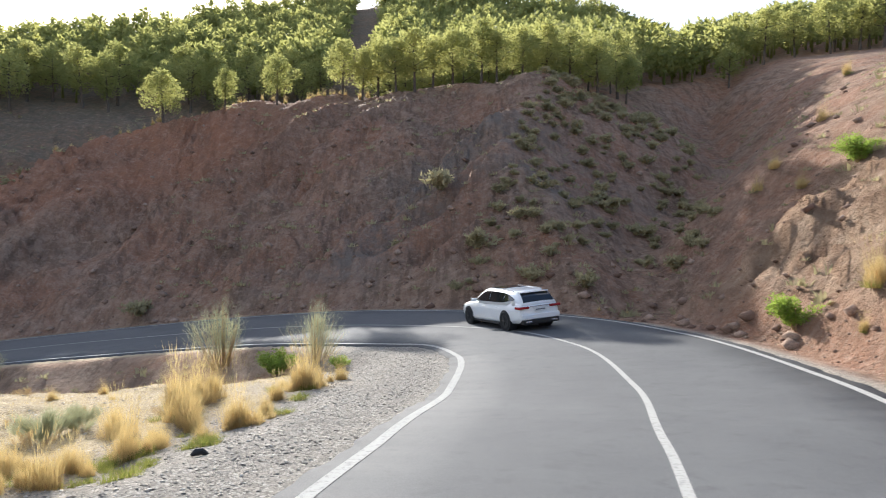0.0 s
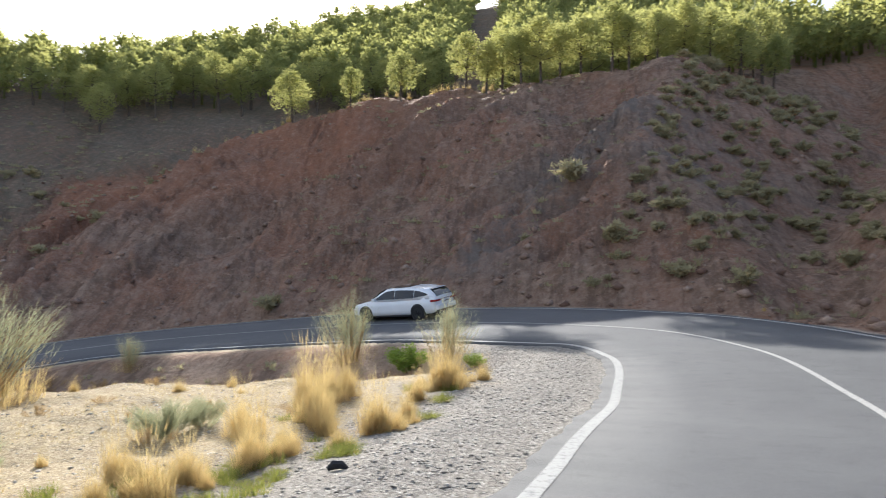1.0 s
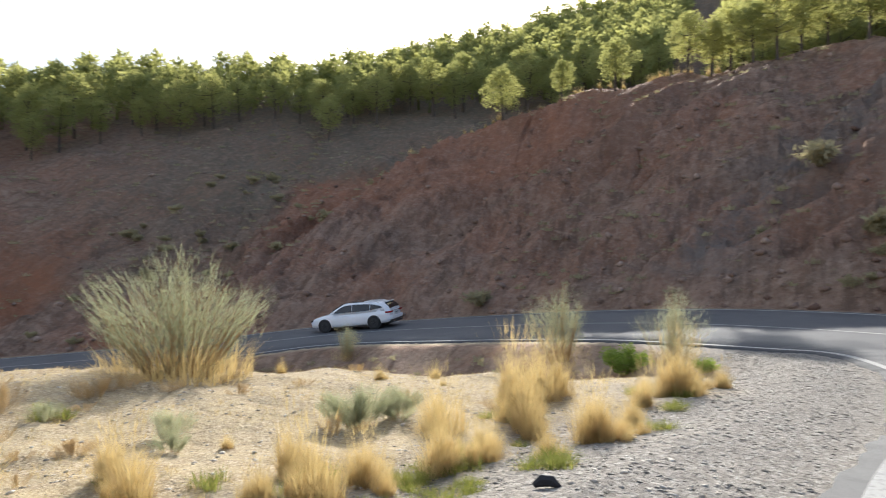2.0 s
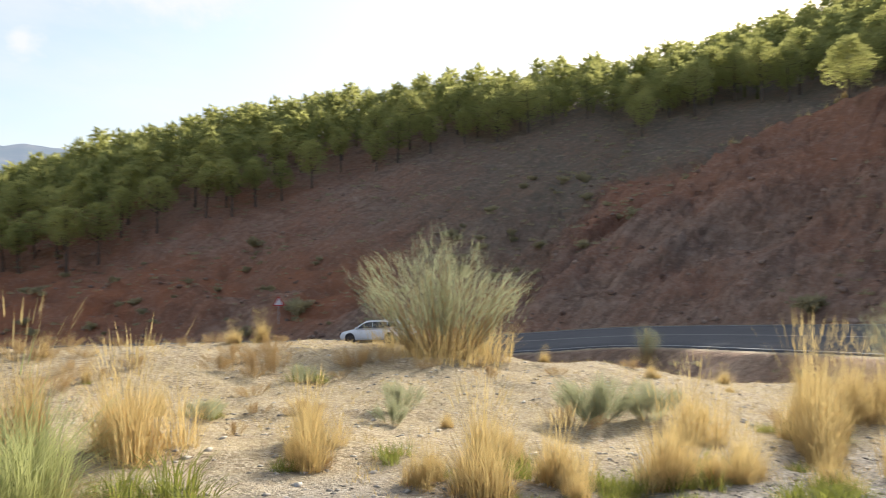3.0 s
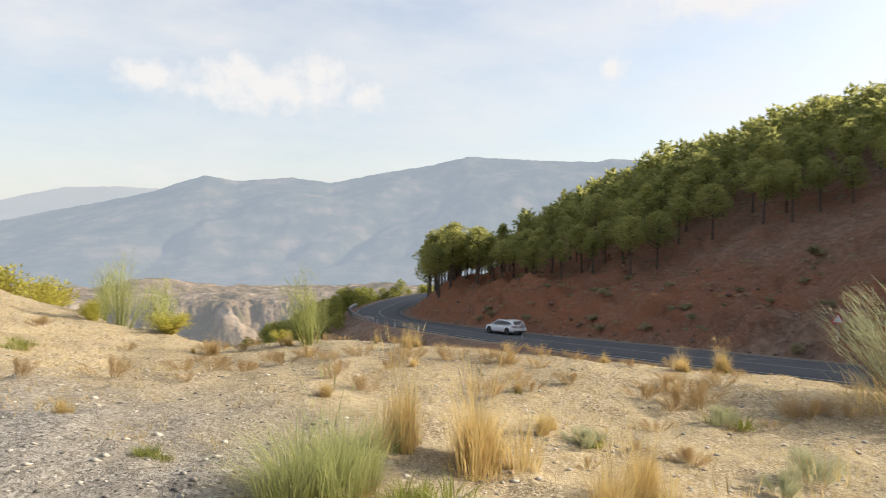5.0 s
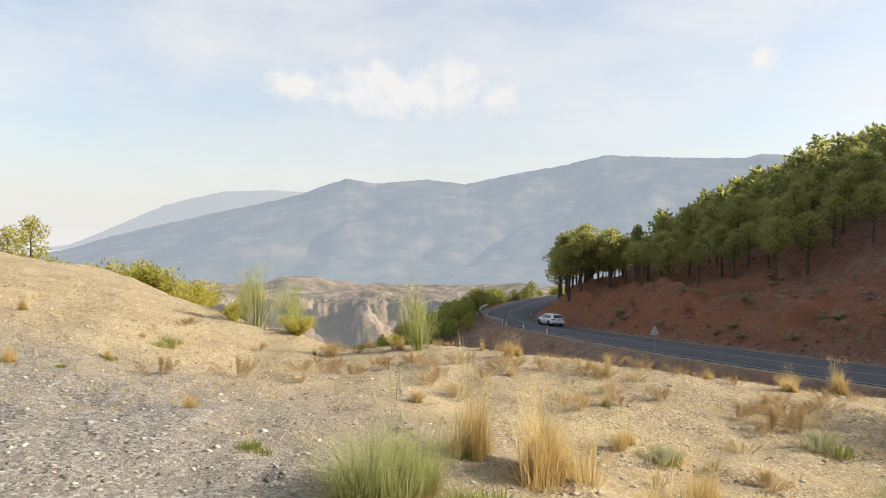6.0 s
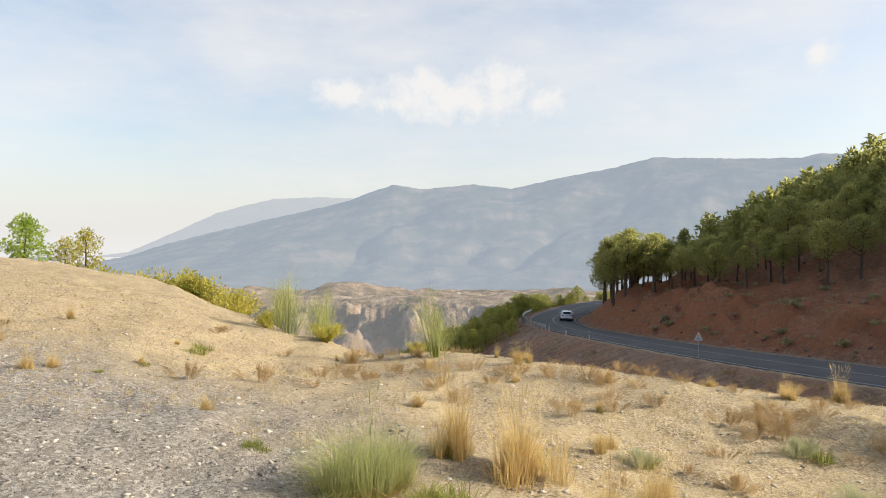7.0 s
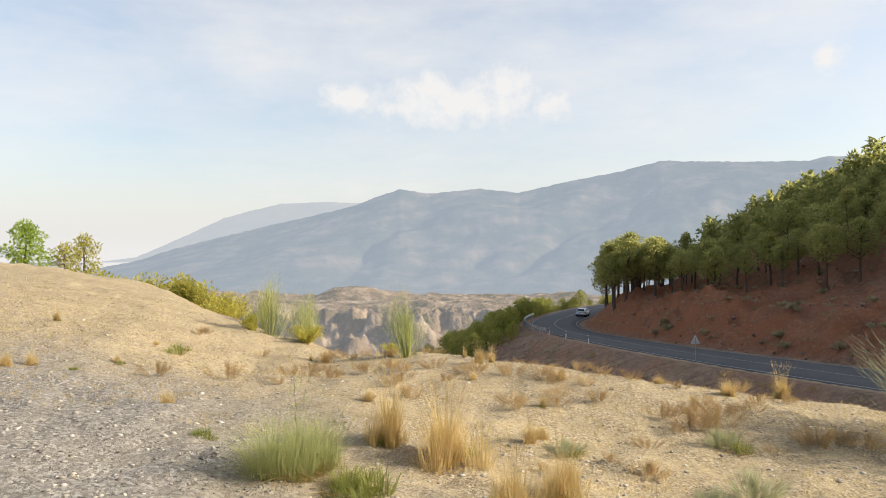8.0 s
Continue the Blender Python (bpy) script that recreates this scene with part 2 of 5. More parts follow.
# ---- the land ----
# Road axis: x, y, z, crossfall (outer side up), half width to the edge line
ROAD_A = np.array([(14, -62, 3.6, 0.0, 3.6), (8.5, -40, 2.5, 0.0, 3.6), (4.39, -21.28, 1.38, 0.01, 3.59), (2.44, -7.59, 0.99, 0.02, 3.55),
                   (1.68, 2.09, 0.59, 0.03, 3.42), (2.73, 8.29, 0.19, 0.04, 3.56), (3.81, 13.59, -0.22, 0.06, 3.69),
                   (3.95, 20.2, -0.46, 0.06, 3.62), (1.49, 25.99, -0.75, 0.06, 3.81), (-5.71, 30.54, -1.3, 0.07, 3.92)])
ROAD_B = np.array([(-14.09, 32.8, -2.16, 0.06, 3.86), (-22.94, 32.88, -3.13, 0.03, 3.74), (-31.43, 28.92, -4.22, 0.01, 3.65),
                   (-42.64, 22.99, -5.32, 0.0, 3.58), (-54.94, 13.66, -6.36, 0.01, 3.6), (-67.18, 2.15, -7.15, -0.01, 3.52),
                   (-79.09, -7.66, -7.81, -0.03, 3.45), (-90.19, -14.76, -8.39, -0.04, 3.41), (-103.1, -19.29, -8.8, -0.03, 3.26)])
ROAD_C = np.array([(-118.35, -20.83, -9.22, -0.03, 3.29), (-136.58, -21.5, -9.64, -0.02, 3.32), (-158.49, -18.77, -10.09, -0.01, 3.37),
                   (-182, -8, -10.8, 0.0, 3.4), (-205, 8, -11.6, 0.0, 3.4)])
ROAD = np.vstack([ROAD_A, ROAD_B, ROAD_C])
# Bank beside each of those stations: slope of the cut, height of the cut
CUT = np.array([(1.0, 9), (1.0, 10), (1.05, 12), (1.1, 13), (1.1, 13), (1.1, 13), (1.1, 13), (1.0, 14), (0.72, 17.5), (0.68, 18.0),
                (0.66, 17.0), (0.64, 11.0), (0.6, 3.2), (0.65, 2.6), (0.8, 3.5), (0.95, 4.6), (1.0, 5.2), (0.95, 5.0), (0.9, 4.5),
                (0.8, 4.0), (0.7, 3.5), (0.6, 3.0), (0.6, 3.0), (0.6, 3.0)])


def glide(points, n):
    """Points along a smooth curve through the given ones."""
    p = np.vstack([2 * points[0] - points[1], points, 2 * points[-1] - points[-2]])
    out = []
    for i in range(1, len(p) - 2):
        a, b, c, d = p[i - 1:i + 3]
        for u in np.arange(n) / n:
            out.append(0.5 * (2 * b + (c - a) * u + (2 * a - 5 * b + 4 * c - d) * u * u + (3 * b - a - 3 * c + d) * u ** 3))
    out.append(p[-2])
    return np.array(out)


AXIS = glide(ROAD, 24)
STATION = np.linspace(0, len(ROAD) - 1, len(AXIS))
ALONG = np.gradient(AXIS[:, :2], axis=0)
STEP = np.linalg.norm(ALONG, axis=1)
ALONG /= STEP[:, None]
OUTER = np.stack([ALONG[:, 1], -ALONG[:, 0]], 1)
ARC = np.concatenate([[0], np.cumsum(np.linalg.norm(np.diff(AXIS[:, :3], axis=0), axis=1))])
FALL = np.gradient(AXIS[:, 2]) / STEP


def lattice(x, y, seed):
    v = np.sin(x * 127.1 + y * 311.7 + seed * 74.7) * 43758.5453
    return v - np.floor(v)


def value_noise(x, y, seed=0):
    ix, iy = np.floor(x), np.floor(y)
    u, v = x - ix, y - iy
    u, v = u * u * (3 - 2 * u), v * v * (3 - 2 * v)
    return ((lattice(ix, iy, seed) * (1 - u) + lattice(ix + 1, iy, seed) * u) * (1 - v)
            + (lattice(ix, iy + 1, seed) * (1 - u) + lattice(ix + 1, iy + 1, seed) * u) * v) * 2 - 1


def rough(x, y, octaves=4, seed=0):
    total, gain = 0.0, 1.0
    for k in range(octaves):
        total = total + gain * value_noise(x * 2 ** k, y * 2 ** k, seed + k)
        gain *= 0.5
    return total


def step(a, b, v):
    u = np.clip((v - a) / (b - a), 0, 1)
    return u * u * (3 - 2 * u)


def soft_min(a, b, k):
    h = np.clip(0.5 + 0.5 * (b - a) / k, 0, 1)
    return b * (1 - h) + a * h - k * h * (1 - h)


def soft_max(a, b, k):
    return -soft_min(-a, -b, k)


# Height of the cut where the near spur rises and breaks off: station, height
SPUR = np.array([(7, 14), (8, 17.5), (9, 18.3), (10, 17.9), (10.3, 17.5), (10.6, 17.1), (10.85, 16.0), (11.05, 14.2), (11.2, 11.2), (11.35, 8.0), (11.6, 5.0), (12, 3.2)])
HUB = (-1.0, 5.0)
# Rise of the skyline and of the wood's lower edge, seen from the hub: bearing, tangent
RIDGE = np.array([(-180, 0.2), (-60, 0.26), (-28, 0.28), (-20, 0.26), (-12, 0.332), (-4, 0.362), (4, 0.362), (9, 0.348), (14, 0.322), (20, 0.296), (33, 0.24),
                  (45, 0.215), (53, 0.203), (61, 0.182), (72, 0.146), (80, 0.105), (88, 0.066), (95, 0.033), (101, 0.002), (110, -0.04), (180, -0.04)])
WOOD_FOOT = np.array([(-60, 0.25), (-28, 0.25), (-20, 0.228), (-10, 0.225), (0, 0.225), (8, 0.215), (14, 0.2), (20, 0.186), (33, 0.172), (45, 0.185), (60, 0.16), (75, 0.12), (90, 0.055), (110, -0.04)])
BENCH_EDGE = np.array([(-180, 80), (-60, 40), (-10, 16), (10, 14.5), (20, 13), (30, 12), (45, 12), (60, 12), (75, 11.5), (90, 11.5),
                       (105, 13.3), (115, 14.2), (128, 18.5), (136, 25), (147, 31), (160, 45), (180, 80)])


BENCH_LIFT = np.array([(20, 0), (33, 0.15), (42, 0.34), (70, 0.38), (76, 0.35), (83, 0.33), (88, 0.28), (95, 0.12), (103, -0.03), (112, -0.35),
                       (120, -0.5), (126, -0.28), (132, -0.03), (140, 0)])


def beside_road(x, y):
    """Nearest place on the road axis: its index, the distance to the outer side, and how far past it along the axis."""
    index = np.empty(x.shape, int)
    flat_x, flat_y, flat_i = x.ravel(), y.ravel(), index.ravel()
    for a in range(0, len(flat_x), 20000):
        dx = flat_x[a:a + 20000, None] - AXIS[None, :, 0]
        dy = flat_y[a:a + 20000, None] - AXIS[None, :, 1]
        flat_i[a:a + 20000] = np.argmin(dx * dx + dy * dy, 1)
    index = flat_i.reshape(x.shape)
    dx, dy = x - AXIS[index, 0], y - AXIS[index, 1]
    lateral = dx * OUTER[index, 0] + dy * OUTER[index, 1]
    past = dx * ALONG[index, 0] + dy * ALONG[index, 1]
    beyond = np.maximum(0, np.abs(past) - STEP[index])
    lateral = np.where(lateral >= 0, 1, -1) * np.hypot(lateral, beyond)
    return index, lateral, np.clip(past, -STEP[index], STEP[index])


def land(x, y, zones=False):
    """Height of the ground at x, y; with zones also how much of it is hillside, roadside gravel, red earth, grey shale and pale rock."""
    x, y = np.asarray(x, float), np.asarray(y, float)
    i, lateral, past = beside_road(x, y)
    half = AXIS[i, 4]
    arc = ARC[i] + past
    crown = AXIS[i, 2] + past * FALL[i]
    edge = crown + AXIS[i, 3] * np.clip(lateral, -half - 0.6, half + 0.6)
    station = STATION[i]
    bearing = np.degrees(np.arctan2(-(x - HUB[0]), y - HUB[1]))
    reach = np.hypot(x - HUB[0], y - HUB[1])
    # hill side
    u = np.maximum(0, lateral - half - 1.0)
    wob = rough(arc * 0.13, u * 0.05, 3, 11)
    slope = np.interp(station, np.arange(len(CUT)), CUT[:, 0]) * (1 + 0.12 * wob)
    tall = np.interp(station, np.arange(len(CUT)), CUT[:, 1])
    spur = step(7, 8, station) * (1 - step(11.8, 12.2, station))
    tall = (tall + (np.interp(station, SPUR[:, 0], SPUR[:, 1]) - tall) * spur) * (1 + (0.12 - 0.08 * spur) * wob)
    nose = spur * step(9.5, 10.6, station)
    cut = soft_min(slope * u, tall + (0.07 - 0.2 * nose) * (u - tall / slope), 0.8)
    rise = np.interp(station, [9, 10, 12, 13.5], [0.5, 0.46, 0.46, 0.52])
    hill = soft_max(cut, rise * u - 1.0, 1.5) * step(0, 1.2, u) - 0.05
    rill = np.abs(value_noise(arc * 0.75 + 0.32 * u + 0.5 * value_noise(arc * 0.2, u * 0.3, 3), u * 0.07, 5))
    runnel = np.abs(value_noise(arc * 1.7 + 0.55 * u + 0.6 * value_noise(arc * 0.3, u * 0.4, 13), u * 0.16, 8)) ** 0.6
    rills = (1.9 * rill - 0.75 + 0.85 * runnel - 0.4) * step(0.3, 5, u) * (1 - 0.75 * step(17, 30, u)) * (0.55 + 0.45 * spur)
    scar = np.exp(-((arc - np.interp(9.35, STATION, ARC) + 0.5 * u - 3) / 5.0) ** 2) * step(1, 4, u) * (1 - step(15, 22, u))
    rills = rills + 1.1 * scar * (np.abs(np.sin(arc * 1.35 + 0.72 * u + 0.8 * value_noise(arc * 0.4, u * 0.4, 17))) ** 0.5 - 0.65)
    lumps = 0.55 * rough(x * 0.22, y * 0.22, 4, 21) * step(0.5, 9, u) + 0.14 * rough(x * 1.3, y * 1.3, 3, 31) * step(0, 2, u)
    ledges = 0.28 * np.abs(rough(x * 0.6 + 0.3 * y, crown * 0.2 + u * 0.9, 2, 41)) * step(0, 3, u)
    crag = 1 - step(7.0, 7.8, station)
    strata = np.abs(rough(x * 0.55 + 0.25 * y, 0.35 * y + u * 0.75, 3, 43)) + 0.5 * np.abs(rough(x * 1.7 + y, y * 1.4 + u * 1.6, 3, 47))
    crust = 0.16 * np.abs(rough(x * 0.9 + u * 0.5, y * 0.9, 4, 49)) * step(0.5, 3, u)
    block = (hill + 0.35 * y + 0.9 * rough(x * 0.4, y * 0.4, 3, 53)) / 1.3
    block = (np.floor(block) + step(0.55, 1.0, block - np.floor(block)) - block) * 1.3
    hill = hill + crag * 0.8 * block * step(1, 3, u)
    bed = (hill - 0.05 * u + 0.5 * rough(x * 0.25, y * 0.25, 3, 57)) / 1.25
    bed = (np.floor(bed) + step(0.6, 1.0, bed - np.floor(bed)) - bed) * 1.25
    low_cut = step(12.3, 13.2, station) * (1 - step(tall, tall + 3, hill))
    hill = hill + low_cut * (0.75 * bed + 0.5 * rough(arc * 0.5, u * 0.5, 4, 59)) * step(0.8, 2.2, u)
    hill = edge + hill + rills * (1 - 0.5 * crag) + lumps + ledges * 0.8 + crust + crag * (1.25 * strata - 0.5) * step(0.3, 2.5, u)
    gx, gy = 0.42, 0.907
    run = (x - 9.5) * gx + (y - 31.0) * gy
    off = np.abs((x - 9.5) * gy - (y - 31.0) * gx + 1.6 * np.sin(run * 0.16))
    gully = -0.3 + 0.29 * run + 0.45 * np.maximum(0, run - 48) + np.where((x - 9.5) * gy > (y - 31.0) * gx, 0.92, 0.78) * np.maximum(0, off - 0.8) + 0.4 * rough(x * 0.3, y * 0.3, 3, 51)
    hill = np.where(run > -6, soft_min(hill, np.maximum(gully, edge - 0.2), 1.0), hill)
    away = np.interp(bearing, [-30, -18, 0, 12, 20, 30, 45, 100, 140], [150, 170, 200, 190, 150, 126, 108, 100, 100])
    climb = np.clip((reach - 64) / (away - 64), 0, 1)
    high = np.interp(bearing, RIDGE[:, 0], RIDGE[:, 1])
    low = np.minimum(high, np.interp(bearing, WOOD_FOOT[:, 0], WOOD_FOOT[:, 1]))
    ridge = 2 + np.minimum(reach, away) * (low + (high - low) * climb) - 1.8 * climb + 0.5 * np.maximum(0, 66 - reach) * step(-17, -10, bearing)
    hill = soft_min(hill, ridge + 0.03 * np.maximum(0, reach - away), 4.0)
    # valley side
    d = np.maximum(0, -lateral - half)
    bank = edge - 0.06 - 0.5 * np.maximum(0, d - 1.6) + 0.35 * rough(x * 0.25, y * 0.25, 4, 61) * step(1.5, 6, d)
    floor = -62 - 44 * step(120, 480, reach) - 62 * step(600, 1500, reach) + 3 * rough(x * 0.02, y * 0.02, 4, 71)
    bank = soft_max(bank, floor, 6.0)
    bench = 0.85 + 0.04 * np.maximum(x, -30) - 0.09 * np.maximum(y, -25)
    over = reach - np.interp(bearing, BENCH_EDGE[:, 0], BENCH_EDGE[:, 1]) + 0.5 * rough(x * 0.3, y * 0.3, 2, 81)
    bench = bench + np.interp(bearing, BENCH_LIFT[:, 0], BENCH_LIFT[:, 1]) * step(6, 10.5, reach)
    bench = bench - 0.5 * (np.sqrt(over * over + 0.6) + over) * 0.5
    bench = bench + 0.09 * rough(x * 0.45, y * 0.45, 4, 91) + 0.025 * rough(x * 3.1, y * 3.1, 2, 95)
    inner = soft_max(bank, bench, 0.6)
    blend = step(0.2, 2.2, d)
    inner = (edge - 0.035) * (1 - blend) + inner * blend
    z = np.where(lateral > 0, hill, inner)
    z = np.where(np.abs(lateral) < half + 0.2, edge - 0.14, z)
    if not zones:
        return z
    hilly = np.where(lateral > 0, step(0.4, 1.2, lateral - half), np.maximum(step(0.8, 3.5, over) * step(1.5, 4, d), 0.85 * step(8.2, 9.2, station) * step(0.5, 1.2, d) * (reach > 14)))
    hilly = np.maximum(hilly, step(60, 90, reach))
    gravel = np.where(lateral > 0, 1.0, (1 - step(2.2, 4.5, d + 1.2 * rough(x * 0.4, y * 0.4, 3, 99)))) * (1 - 0.75 * step(8.2, 9.2, station))
    gravel = np.maximum(gravel, (1 - step(2.5, 6.0, np.hypot(x + 3.5, y - 0.5) + rough(x * 0.5, y * 0.5, 3, 98))))
    shale = np.exp(-((arc - np.interp(9.0, STATION, ARC) + 0.55 * u - 5 + 2.5 * rough(x * 0.15, y * 0.15, 3, 97)) / 3.2) ** 2) * step(0.5, 3, u) * (1 - step(14, 22, u)) * (lateral > 0)
    red = (step(13.0, 15.5, station) + 0.85 * step(11.6, 12.6, station) * (1 - step(13, 15.5, station)) * step(-0.25, 0.35, rough(x * 0.09, y * 0.09, 3, 94))) * step(0.0, 0.8, u) * (1 - 0.55 * step(9, 16, u)) * (1 - step(30, 45, u)) * (lateral > 0)
    red = np.maximum(red, 0.45 * nose * step(7, 19, u + 2 * rough(x * 0.2, y * 0.2, 3, 96)) * (1 - step(26, 30, u)) * (lateral > 0))
    pale = (lateral > 0) * (1 - step(7.0, 7.9, station)) * step(0.3, 2, u)
    scrub = (lateral > 0) * (1 - nose * (1 - step(25, 29, u))) * step(9.6, 10.6, station) * (1 - step(12.4, 14.0, station)) * step(2, 10, u) * (0.55 + 0.45 * step(14, 24, u))
    return z, hilly, np.clip(gravel, 0, 1), red, shale, pale, scrub


# ---- helpers for meshes ----
def solid(name, verts, faces, material, smooth=False):
    """A mesh of polygons that all have the same number of corners."""
    verts, faces = np.asarray(verts, np.float32), np.asarray(faces, np.int32)
    mesh = bpy.data.meshes.new(name)
    count, corners = faces.shape
    mesh.vertices.add(len(verts))
    mesh.vertices.foreach_set("co", verts.ravel())
    mesh.loops.add(count * corners)
    mesh.loops.foreach_set("vertex_index", faces.ravel())
    mesh.polygons.add(count)
    mesh.polygons.foreach_set("loop_start", np.arange(0, count * corners, corners, dtype=np.int32))
    mesh.update(calc_edges=True)
    if smooth:
        mesh.polygons.foreach_set("use_smooth", np.ones(count, bool))
    mesh.materials.append(material)
    return mesh


def child(name, mesh, parent, label=""):
    ob = new(name, mesh)
    ob.parent = parent
    return tagged(ob, label)


def part(name, bm, material, parent, label="", smooth=False):
    """Links a bmesh as one mesh object under a thing or a part."""
    mesh = bpy.data.meshes.new(name)
    bm.normal_update()
    bm.to_mesh(mesh)
    bm.free()
    if smooth:
        for poly in mesh.polygons:
            poly.use_smooth = True
    mesh.materials.append(material)
    return child(name, mesh, parent, label)


def box(bm, lo, hi, bevel=0.0):
    made = bmesh.ops.create_cube(bm, size=1.0)["verts"]
    for v in made:
        v.co = Vector([lo[k] + (v.co[k] + 0.5) * (hi[k] - lo[k]) for k in range(3)])
    if bevel:
        edges = {e for v in made for e in v.link_edges}
        bmesh.ops.bevel(bm, geom=list(edges), offset=bevel, segments=2, affect="EDGES", profile=0.6)
    return bm


def tube(bm, points, radii, sides=8):
    """A tapered round bar along the points, closed at both ends."""
    rings = []
    for k, p in enumerate(points):
        p = Vector(p)
        way = Vector(points[min(k + 1, len(points) - 1)]) - Vector(points[max(k - 1, 0)])
        turn = way.to_track_quat("Z", "Y")
        rings.append([bm.verts.new(p + turn @ Vector((math.cos(a) * radii[k], math.sin(a) * radii[k], 0)))
                      for a in (2 * math.pi * s / sides for s in range(sides))])
    for a, b in zip(rings, rings[1:]):
        for s in range(sides):
            bm.faces.new((a[s], a[(s + 1) % sides], b[(s + 1) % sides], b[s]))
    bm.faces.new(rings[0][::-1])
    bm.faces.new(rings[-1])
    return bm


def sweep(bm, rings, close=True):
    """Skin between rings of points."""
    made = [[bm.verts.new(p) for p in ring] for ring in rings]
    count = len(made[0])
    for a, b in zip(made, made[1:]):
        for s in range(count if close else count - 1):
            bm.faces.new((a[s], b[s], b[(s + 1) % count], a[(s + 1) % count]))
    if close:
        bm.faces.new(made[0])
        bm.faces.new(made[-1][::-1])
    return bm


# ---- ground: one sheet, finest where the camera passes ----
def build_ground():
    bearings = np.radians(np.concatenate([np.arange(-42, -30, 0.4), np.arange(-30, 45, 0.26), np.arange(45, 156, 0.4), np.arange(156, 318, 1.8)]))
    radii = [0.4]
    while radii[-1] < 4700:
        radii.append(radii[-1] * (1.011 if 24 < radii[-1] < 72 else 1.016 if radii[-1] < 170 else 1.035) + 0.02)
    radii = np.array(radii)
    x = HUB[0] - np.sin(bearings)[None, :] * radii[:, None]
    y = HUB[1] + np.cos(bearings)[None, :] * radii[:, None]
    z, hilly, gravel, red, shale, pale, scrub = land(x, y, zones=True)
    rings, spokes = x.shape
    index = np.arange(rings * spokes).reshape(x.shape)
    right = np.roll(index, -1, axis=1)
    quads = np.stack([index[:-1], index[1:], right[1:], right[:-1]], -1).reshape(-1, 4)
    verts = np.stack([x, y, z], -1).reshape(-1, 3)
    middle = len(verts)
    verts = np.vstack([verts, [[HUB[0], HUB[1], float(land(*HUB))]]])
    mesh = solid("ground", verts, quads, GROUND, smooth=True)
    zone = np.ones((len(verts), 4), np.float32)
    zone[:-1, 0], zone[:-1, 1], zone[:-1, 2] = hilly.ravel(), gravel.ravel(), red.ravel()
    zone[-1] = (0, 0, 0, 1)
    layer = mesh.color_attributes.new("zone", "FLOAT_COLOR", "POINT")
    layer.data.foreach_set("color", zone.ravel())
    rock = np.zeros((len(verts), 4), np.float32)
    rock[:-1, 0], rock[:-1, 1], rock[:-1, 2], rock[:, 3] = shale.ravel(), pale.ravel(), scrub.ravel(), 1
    layer = mesh.color_attributes.new("rock", "FLOAT_COLOR", "POINT")
    layer.data.foreach_set("color", rock.ravel())
    return tagged(new("ground", mesh), "dry stony bench and red-brown eroded hillside", "ground", kind="structure")


def road_point(k, lateral, up=0.0):
    return (AXIS[k, 0] + OUTER[k, 0] * lateral, AXIS[k, 1] + OUTER[k, 1] * lateral, AXIS[k, 2] + AXIS[k, 3] * lateral + up)


def build_road():
    across = np.array([-1.0, -0.6, -0.2, 0.2, 0.6, 1.0])
    verts, faces = [], []
    for k in range(len(AXIS)):
        half = AXIS[k, 4] + 0.3
        ragged = 0.03 * math.sin(k * 1.7) + 0.03 * math.sin(k * 0.63 + 1)
        verts.append(road_point(k, -half - ragged, -0.3))
        for a in across:
            verts.append(road_point(k, a * (half + (ragged if abs(a) == 1 else 0))))
        verts.append(road_point(k, half + ragged, -0.3))
    wide = len(across) + 2
    for k in range(len(AXIS) - 1):
        for a in range(wide - 1):
            faces.append((k * wide + a, k * wide + a + 1, (k + 1) * wide + a + 1, (k + 1) * wide + a))
    road = new("road", solid("road", verts, faces, ASPHALT))
    tagged(road, "grey two-lane asphalt mountain road in a hairpin", "road", kind="structure")

    def stripe(name, offset, width, label):
        v, f = [], []
        for k in range(len(AXIS)):
            at = offset * AXIS[k, 4]
            v += [road_point(k, at - width / 2, 0.006), road_point(k, at + width / 2, 0.006)]
        for k in range(len(AXIS) - 1):
            f.append((2 * k, 2 * k + 1, 2 * k + 3, 2 * k + 2))
        tagged(new(name, solid(name, v, f, LINE)), label, "road line", kind="structure")

    stripe("edge_line_inner", -1.0, 0.17, "worn white solid line on the inner road edge")
    stripe("edge_line_outer", 1.0, 0.15, "worn white solid line on the outer road edge")
    stripe("centre_line", 0.0, 0.12, "worn white solid line along the road centre")


# ---- far land ----
SKYLINE = np.array([(60, 0.09), (75, 0.11), (81.4, 0.116), (84.8, 0.122), (86.2, 0.117), (91.2, 0.121), (96.6, 0.126), (99.7, 0.113), (104.2, 0.099),
                    (107.9, 0.085), (111.2, 0.091), (115.4, 0.084), (117.8, 0.09), (119.4, 0.081), (121.5, 0.066), (125, 0.05), (128.5, 0.036), (132, 0.02),
                    (135.6, 0.003), (138.4, -0.014), (143, -0.03), (170, -0.03)])
BACK_SKYLINE = np.array([(100, 0.03), (112, 0.05), (119, 0.064), (121, 0.069), (124, 0.0705), (127.5, 0.067), (129.5, 0.058), (131.9, 0.046), (135.6, 0.014), (138.4, -0.009),
                         (143, -0.02), (170, -0.02)])


